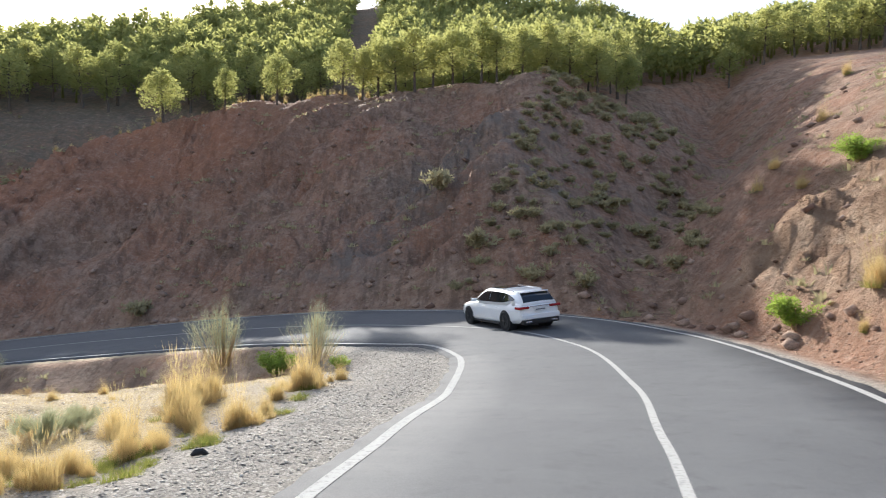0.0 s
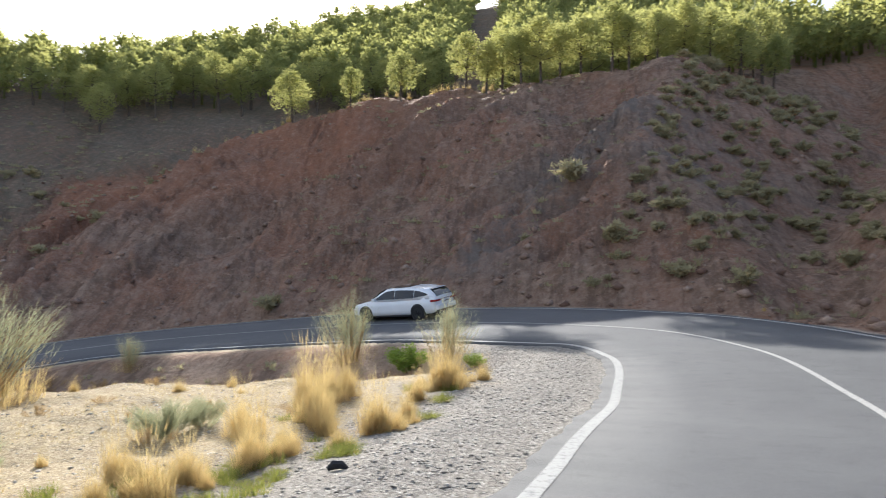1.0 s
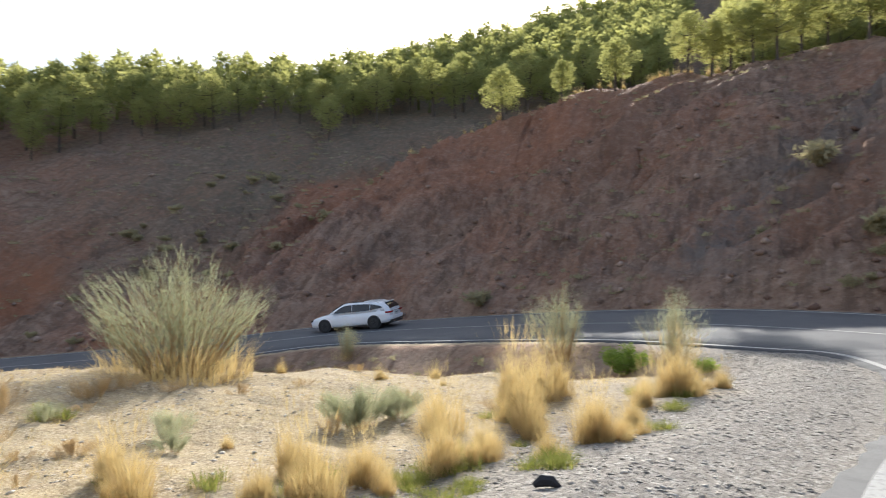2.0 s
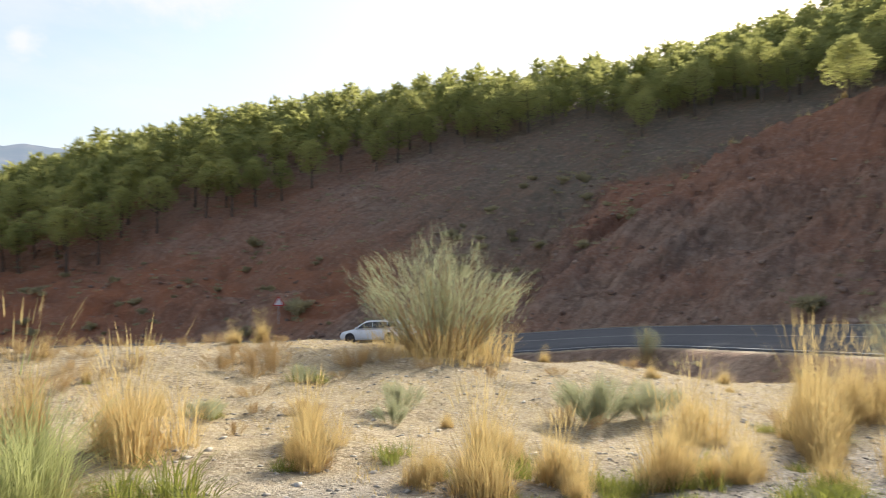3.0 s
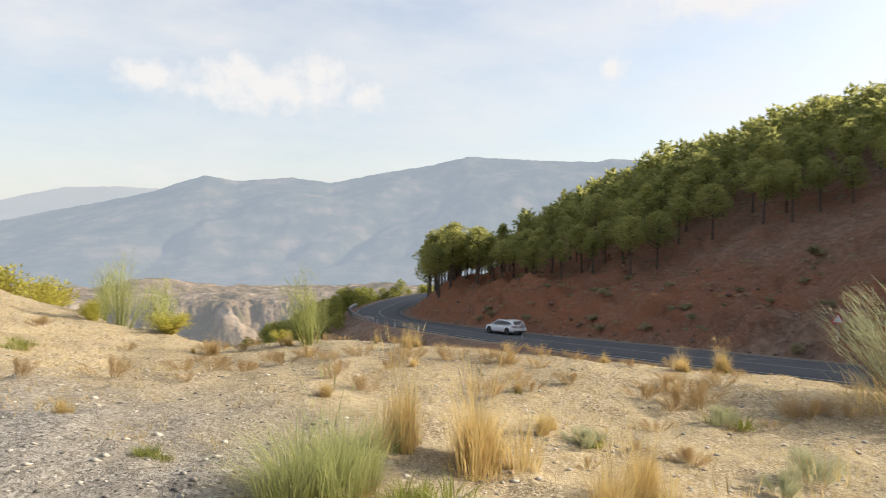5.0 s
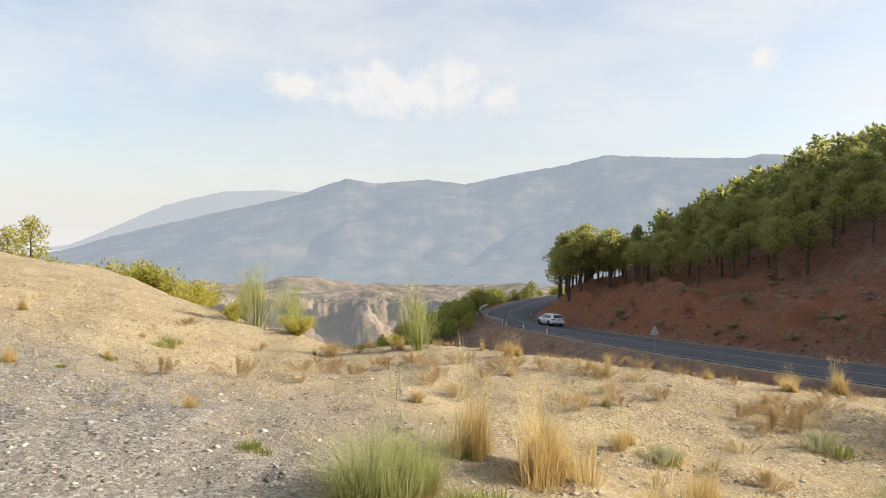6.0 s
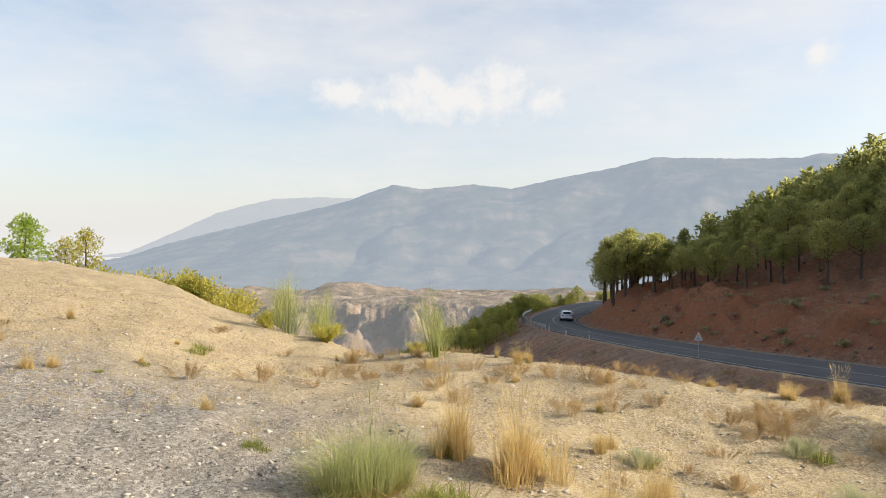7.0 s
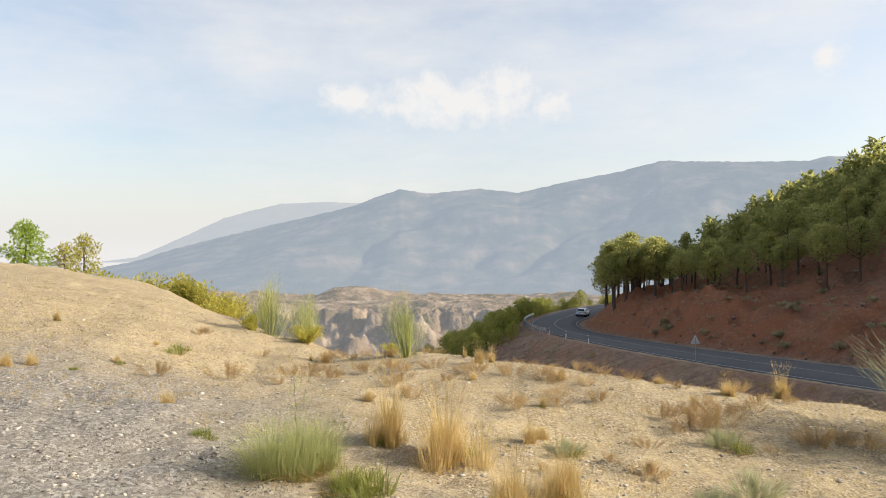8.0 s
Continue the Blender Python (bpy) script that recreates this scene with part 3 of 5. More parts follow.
def build_range(name, label, skyline, first, last, near, far_edge, foot, material, seed):
    """A mountain range with spurs and ravines down its face."""
    b, d = np.meshgrid(np.arange(first, last, 0.2), np.linspace(0, 1, 90))
    far = near + (far_edge - near) * d
    top = np.interp(b, skyline[:, 0], skyline[:, 1]) * far_edge
    relief = (top - foot) / 500
    spur = np.abs(rough(b * 0.085 + 0.9 * d, d * 1.5, 4, seed))
    hump = rough(b * 0.35, d * 3.0, 4, seed + 3)
    z = foot + (top - foot) * d ** 1.35 + relief * ((spur - 0.4) * 330 * d * (1 - d) + hump * 42 * d * (1 - d)) + 2.0 * rough(b * 3, d * 50, 3, seed + 20) * d
    x = HUB[0] - np.sin(np.radians(b)) * far
    y = HUB[1] + np.cos(np.radians(b)) * far
    index = np.arange(b.size).reshape(b.shape)
    faces = np.stack([index[:-1, :-1], index[:-1, 1:], index[1:, 1:], index[1:, :-1]], -1).reshape(-1, 4)
    ob = new(name, solid(name, np.stack([x, y, z], -1).reshape(-1, 3), faces, material, smooth=True))
    tagged(ob, label, "mountains", kind="structure")


def build_mountains():
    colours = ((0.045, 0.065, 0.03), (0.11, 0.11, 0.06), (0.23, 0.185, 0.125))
    # blue-grey haze is put into both materials as emission, more on the back range
    near_hazed_rock = hazed_land_material("far_mountain_hazed", colours, (0.325, 0.375, 0.45), 0.65, 0.006, 7.0)
    far_hazed_rock = hazed_land_material("farthest_mountain_hazed", colours, (0.44, 0.47, 0.51), 0.78, 0.003, 9.0)
    build_range("mountain_range", "mountain range across the valley, blue-grey haze mixed into its colour", SKYLINE, 70, 160, 1750, 3800, -128, near_hazed_rock, 131)
    build_range("back_mountain_range", "mountain ridge behind the hazy range, paled by more mixed-in haze", BACK_SKYLINE, 104, 160, 3850, 4500, -60, far_hazed_rock, 181)


def build_badlands():
    """Eroded plateau with pale cliffs in the valley."""
    bearings = np.arange(98, 146, 0.11)
    far = 300 * (2050 / 300) ** np.linspace(0, 1, 230)
    b, r = np.meshgrid(bearings, far)
    x = HUB[0] - np.sin(np.radians(b)) * r
    y = HUB[1] + np.cos(np.radians(b)) * r
    edge = 600 + 70 * rough(x * 0.006, y * 0.006, 3, 161)
    gully = np.abs(rough(x * 0.022, y * 0.022, 5, 175))
    over = r - edge + 75 * gully
    z = -98 + 12 * step(-120, -88, over) + 16 * step(-58, -14, over) + 7 * step(-14, 2, over) + 10 * step(14, 36, over + 25 * gully)
    z = z + 3.5 * np.abs(rough(x * 0.07, y * 0.07, 4, 177)) * step(-120, -80, over) * (1 - step(30, 60, over))
    z = z - 24 * step(700, 1100, r) - 52 * step(1000, 1950, r)
    z = z + 3.0 * rough(x * 0.03, y * 0.03, 4, 171) + 16 * np.maximum(0, rough(x * 0.006, y * 0.006, 4, 181)) * step(700, 1000, r)
    index = np.arange(b.size).reshape(b.shape)
    faces = np.stack([index[:-1, :-1], index[:-1, 1:], index[1:, 1:], index[1:, :-1]], -1).reshape(-1, 4)
    # a smaller share of haze emission is blended over the cliff colours
    material = hazed_land_material("badlands_hazed", ((0.085, 0.085, 0.045), (0.24, 0.175, 0.11), (0.42, 0.33, 0.24)), (0.36, 0.38, 0.4), 0.24, 0.035, 6.0)
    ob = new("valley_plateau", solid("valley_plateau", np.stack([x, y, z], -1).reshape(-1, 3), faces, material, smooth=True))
    tagged(ob, "eroded plateau with pale cliffs in the valley", "plateau", kind="structure")


def build_clouds():
    """Thin cloud on a far shell of sky; denser heaps where cumulus stands, painted haze low down."""
    n = Nodes("cloud")
    uv = n.add("UVMap").outputs[0]
    wisp = n.add("TexNoise", Scale=0.11, Detail=7.0, Roughness=0.6)
    stretch = n.add("Mapping")
    stretch.inputs["Scale"].default_value = (0.5, 1.4, 1.0)
    n.link(uv, stretch.inputs["Vector"])
    n.link(stretch.outputs[0], wisp.inputs["Vector"])
    puff = n.add("TexNoise", Scale=0.62, Detail=8.0, Roughness=0.62)
    n.link(uv, puff.inputs["Vector"])
    total = n.ramp(wisp.outputs["Fac"], (0.3, (0.3, 0.3, 0.3)), (0.75, (0.85, 0.85, 0.85)))
    heap = None
    for bearing, height, wide, tall in ((109.0, 13.6, 5.0, 3.6), (115.4, 13.3, 5.6, 3.2), (105.2, 12.0, 4.2, 2.3), (122.0, 12.6, 5.5, 2.4), (113.0, 12.2, 17.0, 3.8), (84.9, 13.9, 2.2, 2.2), (76.0, 18.6, 15.0, 3.6)):
        shift = n.add("Mapping")
        shift.vector_type = "TEXTURE"
        shift.inputs["Location"].default_value = (bearing, height, 0)
        shift.inputs["Scale"].default_value = (wide, tall, 1)
        n.link(uv, shift.inputs["Vector"])
        length = n.tree.nodes.new("ShaderNodeVectorMath")
        length.operation = "LENGTH"
        n.link(shift.outputs[0], length.inputs[0])
        near = n.math("SUBTRACT", 1.0, length.outputs["Value"])
        heap = near if heap is None else n.math("MAXIMUM", heap, near)
    lumpy = n.math("ADD", heap, n.math("MULTIPLY", n.math("SUBTRACT", puff.outputs["Fac"], 0.5), 1.25))
    heap = n.ramp(lumpy, (0.0, (0, 0, 0)), (0.3, (0.4, 0.4, 0.4)), (0.85, (0.95, 0.95, 0.95)))
    # horizon haze is painted in: the glowing white cover thickens towards the shell's foot
    axes = n.tree.nodes.new("ShaderNodeSeparateXYZ")
    n.link(uv, axes.inputs[0])
    haze = n.ramp(n.math("MULTIPLY", axes.outputs[1], 0.08), (0.0, (0.92, 0.92, 0.92)), (0.75, (0.25, 0.25, 0.25)))
    cover = n.math("MAXIMUM", n.math("MAXIMUM", total, haze), heap, clamp=True)
    glow = n.add("Emission", Color=(0.97, 0.95, 0.93, 1.0), Strength=0.62)
    clear = n.add("BsdfTransparent")
    blend = n.add("MixShader")
    n.link(cover, blend.inputs[0])
    n.link(clear.outputs[0], blend.inputs[1])
    n.link(glow.outputs[0], blend.inputs[2])
    n.link(blend.outputs[0], n.output.inputs["Surface"])
    b, e = np.meshgrid(np.linspace(-60, 200, 131), np.linspace(-3, 60, 40))
    far = 4600
    x = HUB[0] - np.sin(np.radians(b)) * np.cos(np.radians(e)) * far
    y = HUB[1] + np.cos(np.radians(b)) * np.cos(np.radians(e)) * far
    z = np.sin(np.radians(e)) * far
    index = np.arange(b.size).reshape(b.shape)
    faces = np.stack([index[:-1, :-1], index[:-1, 1:], index[1:, 1:], index[1:, :-1]], -1).reshape(-1, 4)
    mesh = solid("cloud_veil", np.stack([x, y, z], -1).reshape(-1, 3), faces, n.material, smooth=True)
    layer = mesh.uv_layers.new(name="sky")
    angles = np.stack([b, e], -1).reshape(-1, 2)[faces.ravel()]
    layer.data.foreach_set("uv", angles.astype(np.float32).ravel())
    ob = new("cloud_veil", mesh)
    ob.visible_shadow = False
    tagged(ob, "thin white cloud veil with a heap of cumulus and painted horizon haze", "clouds", kind="structure")


build_ground()
build_road()
build_mountains()
build_badlands()
build_clouds()


# ---- plants ----
def blades(rng, count, radius, height, spread, width, segments=2, droop=0.25, base=0.6):
    """Upright arching blades from a common foot: verts and triangles."""
    verts, faces = [], []
    for _ in range(count):
        a, r = rng.uniform(0, 2 * math.pi), radius * base * math.sqrt(rng.random())
        foot = Vector((math.cos(a) * r, math.sin(a) * r, 0))
        lean = a + rng.uniform(-0.9, 0.9)
        out = Vector((math.cos(lean), math.sin(lean), 0))
        side = Vector((-out.y, out.x, 0)).lerp(out, rng.uniform(-0.5, 0.5)).normalized() * width * 0.5
        tall = height * (0.35 + 0.65 * rng.random() ** 1.3) * (1.0 - 0.2 * r / max(radius, 1e-6))
        reach = spread * rng.uniform(0.2, 1.0) * (0.4 + r / max(radius, 1e-6))
        start = len(verts)
        for k in range(segments):
            u = k / segments
            p = foot + Vector((0, 0, tall * u * (1 - droop * u * u))) + out * reach * u * u
            w = side * (1 - 0.5 * u)
            verts += [p - w, p + w]
        verts.append(foot + Vector((0, 0, tall * (1 - droop))) + out * reach)
        for k in range(segments - 1):
            s = start + 2 * k
            faces += [(s, s + 1, s + 3), (s, s + 3, s + 2)]
        s = start + 2 * (segments - 1)
        faces.append((s, s + 1, s + 2))
    return verts, faces


def leaf_cloud(rng, centres, sizes, per, leaf, flat=0.8, needle=False):
    """Small leaf blades, or slimmer needle sprays, in clumps about the centres."""
    verts, faces = [], []
    for c, size in zip(centres, sizes):
        for _ in range(per):
            way = Vector((rng.gauss(0, 1), rng.gauss(0, 1), rng.gauss(0, 1))).normalized()
            p = Vector(c) + Vector((way.x, way.y, way.z * flat)) * size * rng.random() ** 0.3
            tip = (way + Vector((rng.uniform(-0.7, 0.7), rng.uniform(-0.7, 0.7), rng.uniform(-0.2, 0.9)))).normalized() * leaf * rng.uniform(0.7, 1.4)
            side = tip.cross(Vector((rng.uniform(-1, 1), rng.uniform(-1, 1), rng.uniform(-1, 1)))).normalized() * leaf * 0.28
            s = len(verts)
            if needle:
                verts += [p - side * 1.3, p + side * 1.3, p + tip]
                faces.append((s, s + 1, s + 2))
                continue
            verts += [p - side, p + side, p + tip * 0.6 + side * 0.7, p + tip]
            faces += [(s, s + 1, s + 2), (s, s + 2, s + 3)]
    return verts, faces


def tuft_thing(seed, kind, blade_mat, base_mat, label, category, count, radius, height, spread, width, droop=0.25, base=0.6, heads=0):
    """A bunch of arching blades over a short dead thatch, with seed heads on the tallest."""
    rng = random.Random(seed)
    root = new(kind)
    root.empty_display_size = 0.1
    tagged(root, label, category)
    sets = []
    for k in range(5):
        side = Vector((rng.gauss(0, 1), rng.gauss(0, 1), 0)) * radius * 0.45
        v, f = blades(rng, count // 5, radius * rng.uniform(0.5, 0.9), height * rng.uniform(0.6, 1.05), spread * rng.uniform(0.6, 1.3), width, droop=droop, base=base)
        sets.append(([p + side for p in v], f))
    verts, faces = [], []
    for v, f in sets:
        s = len(verts)
        verts += v
        faces += [tuple(s + q for q in tri) for tri in f]
    child("blade_fan", solid("blade_fan", verts, faces, blade_mat), root)
    v, f = blades(rng, count // 3, radius * 1.05, height * 0.36, spread * 0.7, width * 1.4, droop=0.4, base=0.85)
    child("base_thatch", solid("base_thatch", v, f, base_mat), root, "short brown dead thatch")
    if heads:
        v, f = [], []
        for _ in range(heads):
            a, lean = rng.uniform(0, 6.28), rng.uniform(0.1, 0.45)
            way = Vector((math.cos(a) * lean, math.sin(a) * lean, 1)).normalized()
            tall = height * rng.uniform(0.7, 1.12)
            side = Vector((-way.y, way.x, 0)).normalized() * 0.002
            foot, neck, tip = way * height * 0.3, way * tall * 0.82, way * tall + Vector((way.x, way.y, 0)) * 0.06
            s = len(v)
            v += [foot - side, foot + side, neck, neck - side * 1.8 + way * 0.02, neck + side * 1.8 + way * 0.03, tip]
            f += [(s, s + 1, s + 2), (s + 2, s + 4, s + 3), (s + 3, s + 4, s + 5)]
        tagged(child("seed_plume", solid("seed_plume", v, f, blade_mat), root, "pale feathery seed plume"), kind="stuff")
    return root


def shrub_thing(seed, kind, stem_material, leaf_mat, label, category, stems, height, width, per, leaf, feathery=True, skirt=0):
    """Many thin stems fanning from the foot, with fine leaves along their upper parts."""
    rng = random.Random(seed)
    root = new(kind)
    root.empty_display_size = 0.2
    tagged(root, label, category)
    bm = bmesh.new()
    centres, sizes = [], []
    plumes = [(rng.uniform(0, 2 * math.pi), rng.random() ** 0.6, rng.uniform(0.62, 1.0)) for _ in range(max(5, stems // 5))]
    for k in range(stems):
        a, tilt, tall = plumes[k % len(plumes)]
        a += rng.gauss(0, 0.35)
        tilt = min(1.0, max(0.05, tilt + rng.gauss(0, 0.12)))
        tall = height * tall * rng.uniform(0.7, 1.0) * (1 - 0.3 * tilt * tilt)
        tip = Vector((math.cos(a) * width * tilt, math.sin(a) * width * tilt, tall))
        mid = Vector((tip.x * (0.68 if feathery else 0.35), tip.y * (0.68 if feathery else 0.35), tall * 0.5))
        foot = Vector((math.cos(a) * width * 0.3 * tilt, math.sin(a) * width * 0.3 * tilt, -0.05)) if feathery else Vector((math.cos(a) * width * 0.12, math.sin(a) * width * 0.12, -0.05))
        thin = 0.35 if feathery else 1.0
        tube(bm, [foot, mid, tip], [0.014 * height * thin, 0.009 * height * thin, 0.003 * height * thin], 4)
        for u in (0.35, 0.5, 0.62, 0.74, 0.86, 0.97):
            centres.append(foot.lerp(mid, u * 2) if u < 0.5 else mid.lerp(tip, u * 2 - 1))
            sizes.append(height * (0.1 if feathery else 0.15))
    part("woody_base", bm, stem_material, root)
    if feathery:
        verts, faces = [], []
        for c in centres:
            for _ in range(per):
                p = c + Vector((rng.gauss(0, 1), rng.gauss(0, 1), rng.gauss(0, 0.8))) * height * 0.05
                tip = Vector((c.x * 0.8 + rng.gauss(0, 0.4) * height * 0.4, c.y * 0.8 + rng.gauss(0, 0.4) * height * 0.4, height * 0.5)).normalized() * leaf * rng.uniform(0.6, 1.6)
                side = tip.cross(Vector((rng.uniform(-1, 1), rng.uniform(-1, 1), 0.2))).normalized() * leaf * 0.017
                s = len(verts)
                verts += [p - side, p + side, p + tip]
                faces.append((s, s + 1, s + 2))
    else:
        verts, faces = leaf_cloud(rng, centres, sizes, per, leaf)
    child("foliage", solid("foliage", verts, faces, leaf_mat), root)
    if skirt:
        v, f = blades(rng, skirt, width * 0.95, height * 0.45, width * 0.3, 0.008 * height ** 0.5, droop=0.2, base=0.9)
        child("dry_skirt", solid("dry_skirt", v, f, STRAW), root, "straw-coloured dead growth at the foot")
    return root


def pine_thing(seed, height, crown_wide, kind="pine_tree", label="green pine with a bare trunk on the dry slope", leaf_mat=None, leafs=84, leaf=None, low=None):
    """Bare leaning trunk, forked limbs and a rounded crown of ragged lumps."""
    rng = random.Random(seed)
    root = new(kind)
    root.empty_display_size = 0.5
    tagged(root, label, "tree")
    bm = bmesh.new()
    lean = Vector((rng.uniform(-0.07, 0.07), rng.uniform(-0.07, 0.07), 0)) * height
    points = [Vector((0, 0, -0.4)), Vector((lean.x * 0.2, lean.y * 0.2, height * 0.2)), Vector((lean.x * 0.5, lean.y * 0.5, height * 0.45)), Vector((lean.x, lean.y, height * 0.88))]
    thick = height * 0.02
    tube(bm, points, [thick * 1.25, thick, thick * 0.75, thick * 0.2], 7)
    centres, sizes = [], []
    lumps = 30
    low = low or rng.uniform(0.22, 0.34)
    for k in range(lumps):
        u = (k + 0.5) / lumps
        a = k * 2.4 + rng.uniform(-0.5, 0.5)
        level = low + (0.94 - low) * u ** 0.85
        girth = crown_wide * (1.0 - max(0.0, (u - 0.42) / 0.6) ** 2.2) * (0.62 + 0.38 * min(1.0, u / 0.3))
        out = girth * rng.uniform(0.45, 0.85) * (1 if k % 4 else 0.3)
        c = Vector((lean.x * level + math.cos(a) * out, lean.y * level + math.sin(a) * out, height * (level + rng.uniform(-0.035, 0.035))))
        centres.append(c)
        sizes.append(crown_wide * rng.uniform(0.27, 0.44) * (1.0 - 0.2 * u))
        if k % 2 == 0:
            start = points[1].lerp(points[2], min(1, 0.5 + u)) if u < 0.4 else points[2].lerp(points[3], u * 0.8)
            tube(bm, [start, start.lerp(c, 0.55) - Vector((0, 0, 0.015 * height)), c], [thick * 0.45, thick * 0.28, thick * 0.1], 4)
    part("trunk", bm, BARK, root, "dark scaly bare trunk")
    verts, faces = leaf_cloud(rng, centres, sizes, leafs, leaf or height * 0.032, 0.75, True)
    child("crown", solid("crown", verts, faces, leaf_mat or PINE), root, "ragged leafy crown" if leaf_mat else "olive-green needle crown")
    return root


def set_down(ob, x, y, size=1.0, turn=0.0, sink=0.03, lean=0.0):
    ob.matrix_basis = pose(x, y, float(land(x, y)) - sink, lean, 0, turn) @ Matrix.Diagonal((size, size, size, 1))


def scatter(templates, rows, group, natural, seed, sink=0.03):
    """Copies of the templates at x, y with a height each; the templates themselves take the first places."""
    rng = random.Random(seed)
    used = set()
    for x, y, tall in rows:
        k = rng.randrange(len(templates))
        size = tall / natural
        if k in used:
            ob = copy_thing(templates[k], Matrix.Identity(4))
        else:
            ob = templates[k]
            used.add(k)
        set_down(ob, x, y, size, rng.uniform(0, 360), sink * size)
        tagged(ob, group=group)
    for k, ob in enumerate(templates):
        if k not in used:
            for o in (*ob.children_recursive, ob):
                bpy.data.objects.remove(o)


# where the plants stand: x, y, height
STRAW_A = [(-10.88, 7.97, 0.3), (-6.19, 5.53, 0.57), (-5.3, 6.5, 0.49), (-4.58, 6.86, 0.25), (-4.86, 7.67, 0.51), (-4.24, 7.14, 0.34), (-4.15, 7.64, 0.41), (-3.93, 8.4, 0.53), (-3.87, 9.34, 0.36), (-4.31, 11.12, 0.8), (-4.54, 12.67, 0.8), (-4.45, 13.25, 0.68), (-3.12, 10.42, 0.59), (-2.97, 11.32, 0.34), (-3.11, 12.91, 0.47), (-2.98, 14.03, 0.7), (-2.72, 14.71, 0.61), (-7.31, 14.7, 0.28)]
STRAW_B = [(-6.06, 4.89, 0.65), (-5.98, 5.58, 0.69), (-11.64, 8.68, 0.41), (-5.92, 6.79, 0.39), (-7.29, 6.04, 0.24), (-4.1, 6.95, 0.55), (-4.19, 7.69, 0.38), (-4.86, 10.15, 0.63), (-3.91, 8.62, 0.43), (-3.73, 9.04, 0.38), (-3.96, 10.69, 0.62), (-4.84, 12.37, 0.82), (-3.1, 10.45, 0.56), (-2.96, 11.44, 0.38), (-2.73, 13.87, 0.75), (-2.37, 16.11, 0.47), (-5.77, 6.73, 0.41), (-4.58, 6.96, 0.27)]
GREEN_A = [(-3.82, 8.56, 0.24), (-3.02, 8.88, 0.2), (-3.99, 8.0, 0.16), (-3.45, 8.14, 0.1), (-3.56, 8.0, 0.09), (-3.4, 7.93, 0.16), (-3.97, 8.08, 0.19), (-2.94, 8.8, 0.19), (-3.78, 7.22, 0.15), (-5.14, 3.29, 0.1), (-9.46, -1.28, 0.22), (-4.98, 5.21, 0.18), (-5.13, 3.41, 0.14), (-9.2, -1.15, 0.24), (-7.33, 6.52, 0.18), (-8.56, 8.01, 0.29), (-4.69, 5.34, 0.34), (-6.46, -0.22, 0.09), (-7.4, -0.4, 0.1), (-4.75, 5.26, 0.23)]
GREY_A = [(-5.78, 9.79, 0.43), (-5.49, 10.3, 0.33), (-6.6, 7.96, 0.24), (-5.69, 9.85, 0.53), (-5.6, 10.51, 0.39), (-7.03, 8.3, 0.36), (-7.22, 6.42, 0.23), (-8.51, 7.94, 0.25), (-7.36, 6.48, 0.19)]
SCRUB_A = [(-9.09, 7.58, 0.32), (-9.59, 7.33, 0.2), (-9.2, 9.04, 0.37), (-9.21, 7.88, 0.4), (-9.74, 7.58, 0.29), (-9.31, 9.54, 0.3), (-9.15, 8.87, 0.2), (-9.09, 3.49, 0.21), (-7.62, 3.79, 0.13), (-9.87, 2.43, 0.2), (-8.21, 1.91, 0.15), (-10.41, 3.42, 0.25), (-10.22, 4.13, 0.28), (-10.46, 4.74, 0.28), (-10.52, 5.54, 0.24), (-10.4, 5.94, 0.2), (-11.99, 0.85, 0.2), (-11.42, -2.56, 0.22), (-7.19, 7.36, 0.18), (-7.33, 6.93, 0.12), (-7.15, 7.35, 0.21), (-8.02, 10.35, 0.19), (-8.09, 7.2, 0.17), (-9.81, 7.87, 0.26), (-9.32, 9.26, 0.23), (-11.6, 5.93, 0.23), (-11.06, 8.73, 0.2), (-11.08, -2.44, 0.17)]
BROOM_BIG = [(-8.72, 9.86, 1.73)]
BROOM_SMALL = [(-7.88, 24.55, 2.54), (-4.32, 22.91, 2.18), (-18.14, 27.16, 1.54), (-12.19, 2.04, 1.36)]
GREEN_BUSH = [(-4.79, 4.76, 0.6)]
BANK_STRAW = [(15.06, 28.74, 0.71), (19.33, 35.03, 0.81), (15.87, 32.9, 0.76), (14.99, 32.74, 0.67), (9.98, 15.83, 0.92), (9.47, 15.31, 0.38), (32.73, 55.71, 1.14), (8.04, 29.77, 0.2), (6.52, 28.51, 0.19)]
HILL_BUSH = [(-2.49, 39.75, 0.92), (1.82, 36.0, 1.34), (-0.16, 42.95, 1.77), (12.46, 41.25, 1.02), (11.51, 33.88, 1.12), (4.24, 32.82, 0.95), (6.51, 30.71, 0.96), (-17.16, 38.93, 1.29), (2.64, 37.38, 0.62), (16.37, 49.55, 0.9), (5.24, 40.85, 0.74), (10.07, 44.29, 0.91), (-66.68, 29.88, 1.27), (-50.19, 26.97, 1.78), (12.61, 33.15, 0.68), (-50.07, 27.09, 1.61)]
BROOM_EDGE = [(-13.7, -2.61, 1.53), (-15.35, -2.6, 1.64), (-15.36, -4.21, 1.25)]
LIME_A = [(-5.6, 23.11, 1.05), (-3.33, 21.98, 0.51), (9.48, 18.23, 1.13), (16.29, 26.79, 1.37)]
YELLOW = [(-13.64, -1.52, 0.63), (-14.33, -3.63, 0.6), (-18.9, -10.53, 2.42), (-17.08, -7.28, 1.48), (-23.68, -19.4, 4.33), (-23.23, -17.96, 3.85), (-13.16, 1.06, 0.32), (-19.4, -11.87, 1.79)]
VERGE_TREES = [(-21.06, -22.77, 3.74), (-20.86, -18.35, 3.21), (-21.19, -20.06, 3.04)]
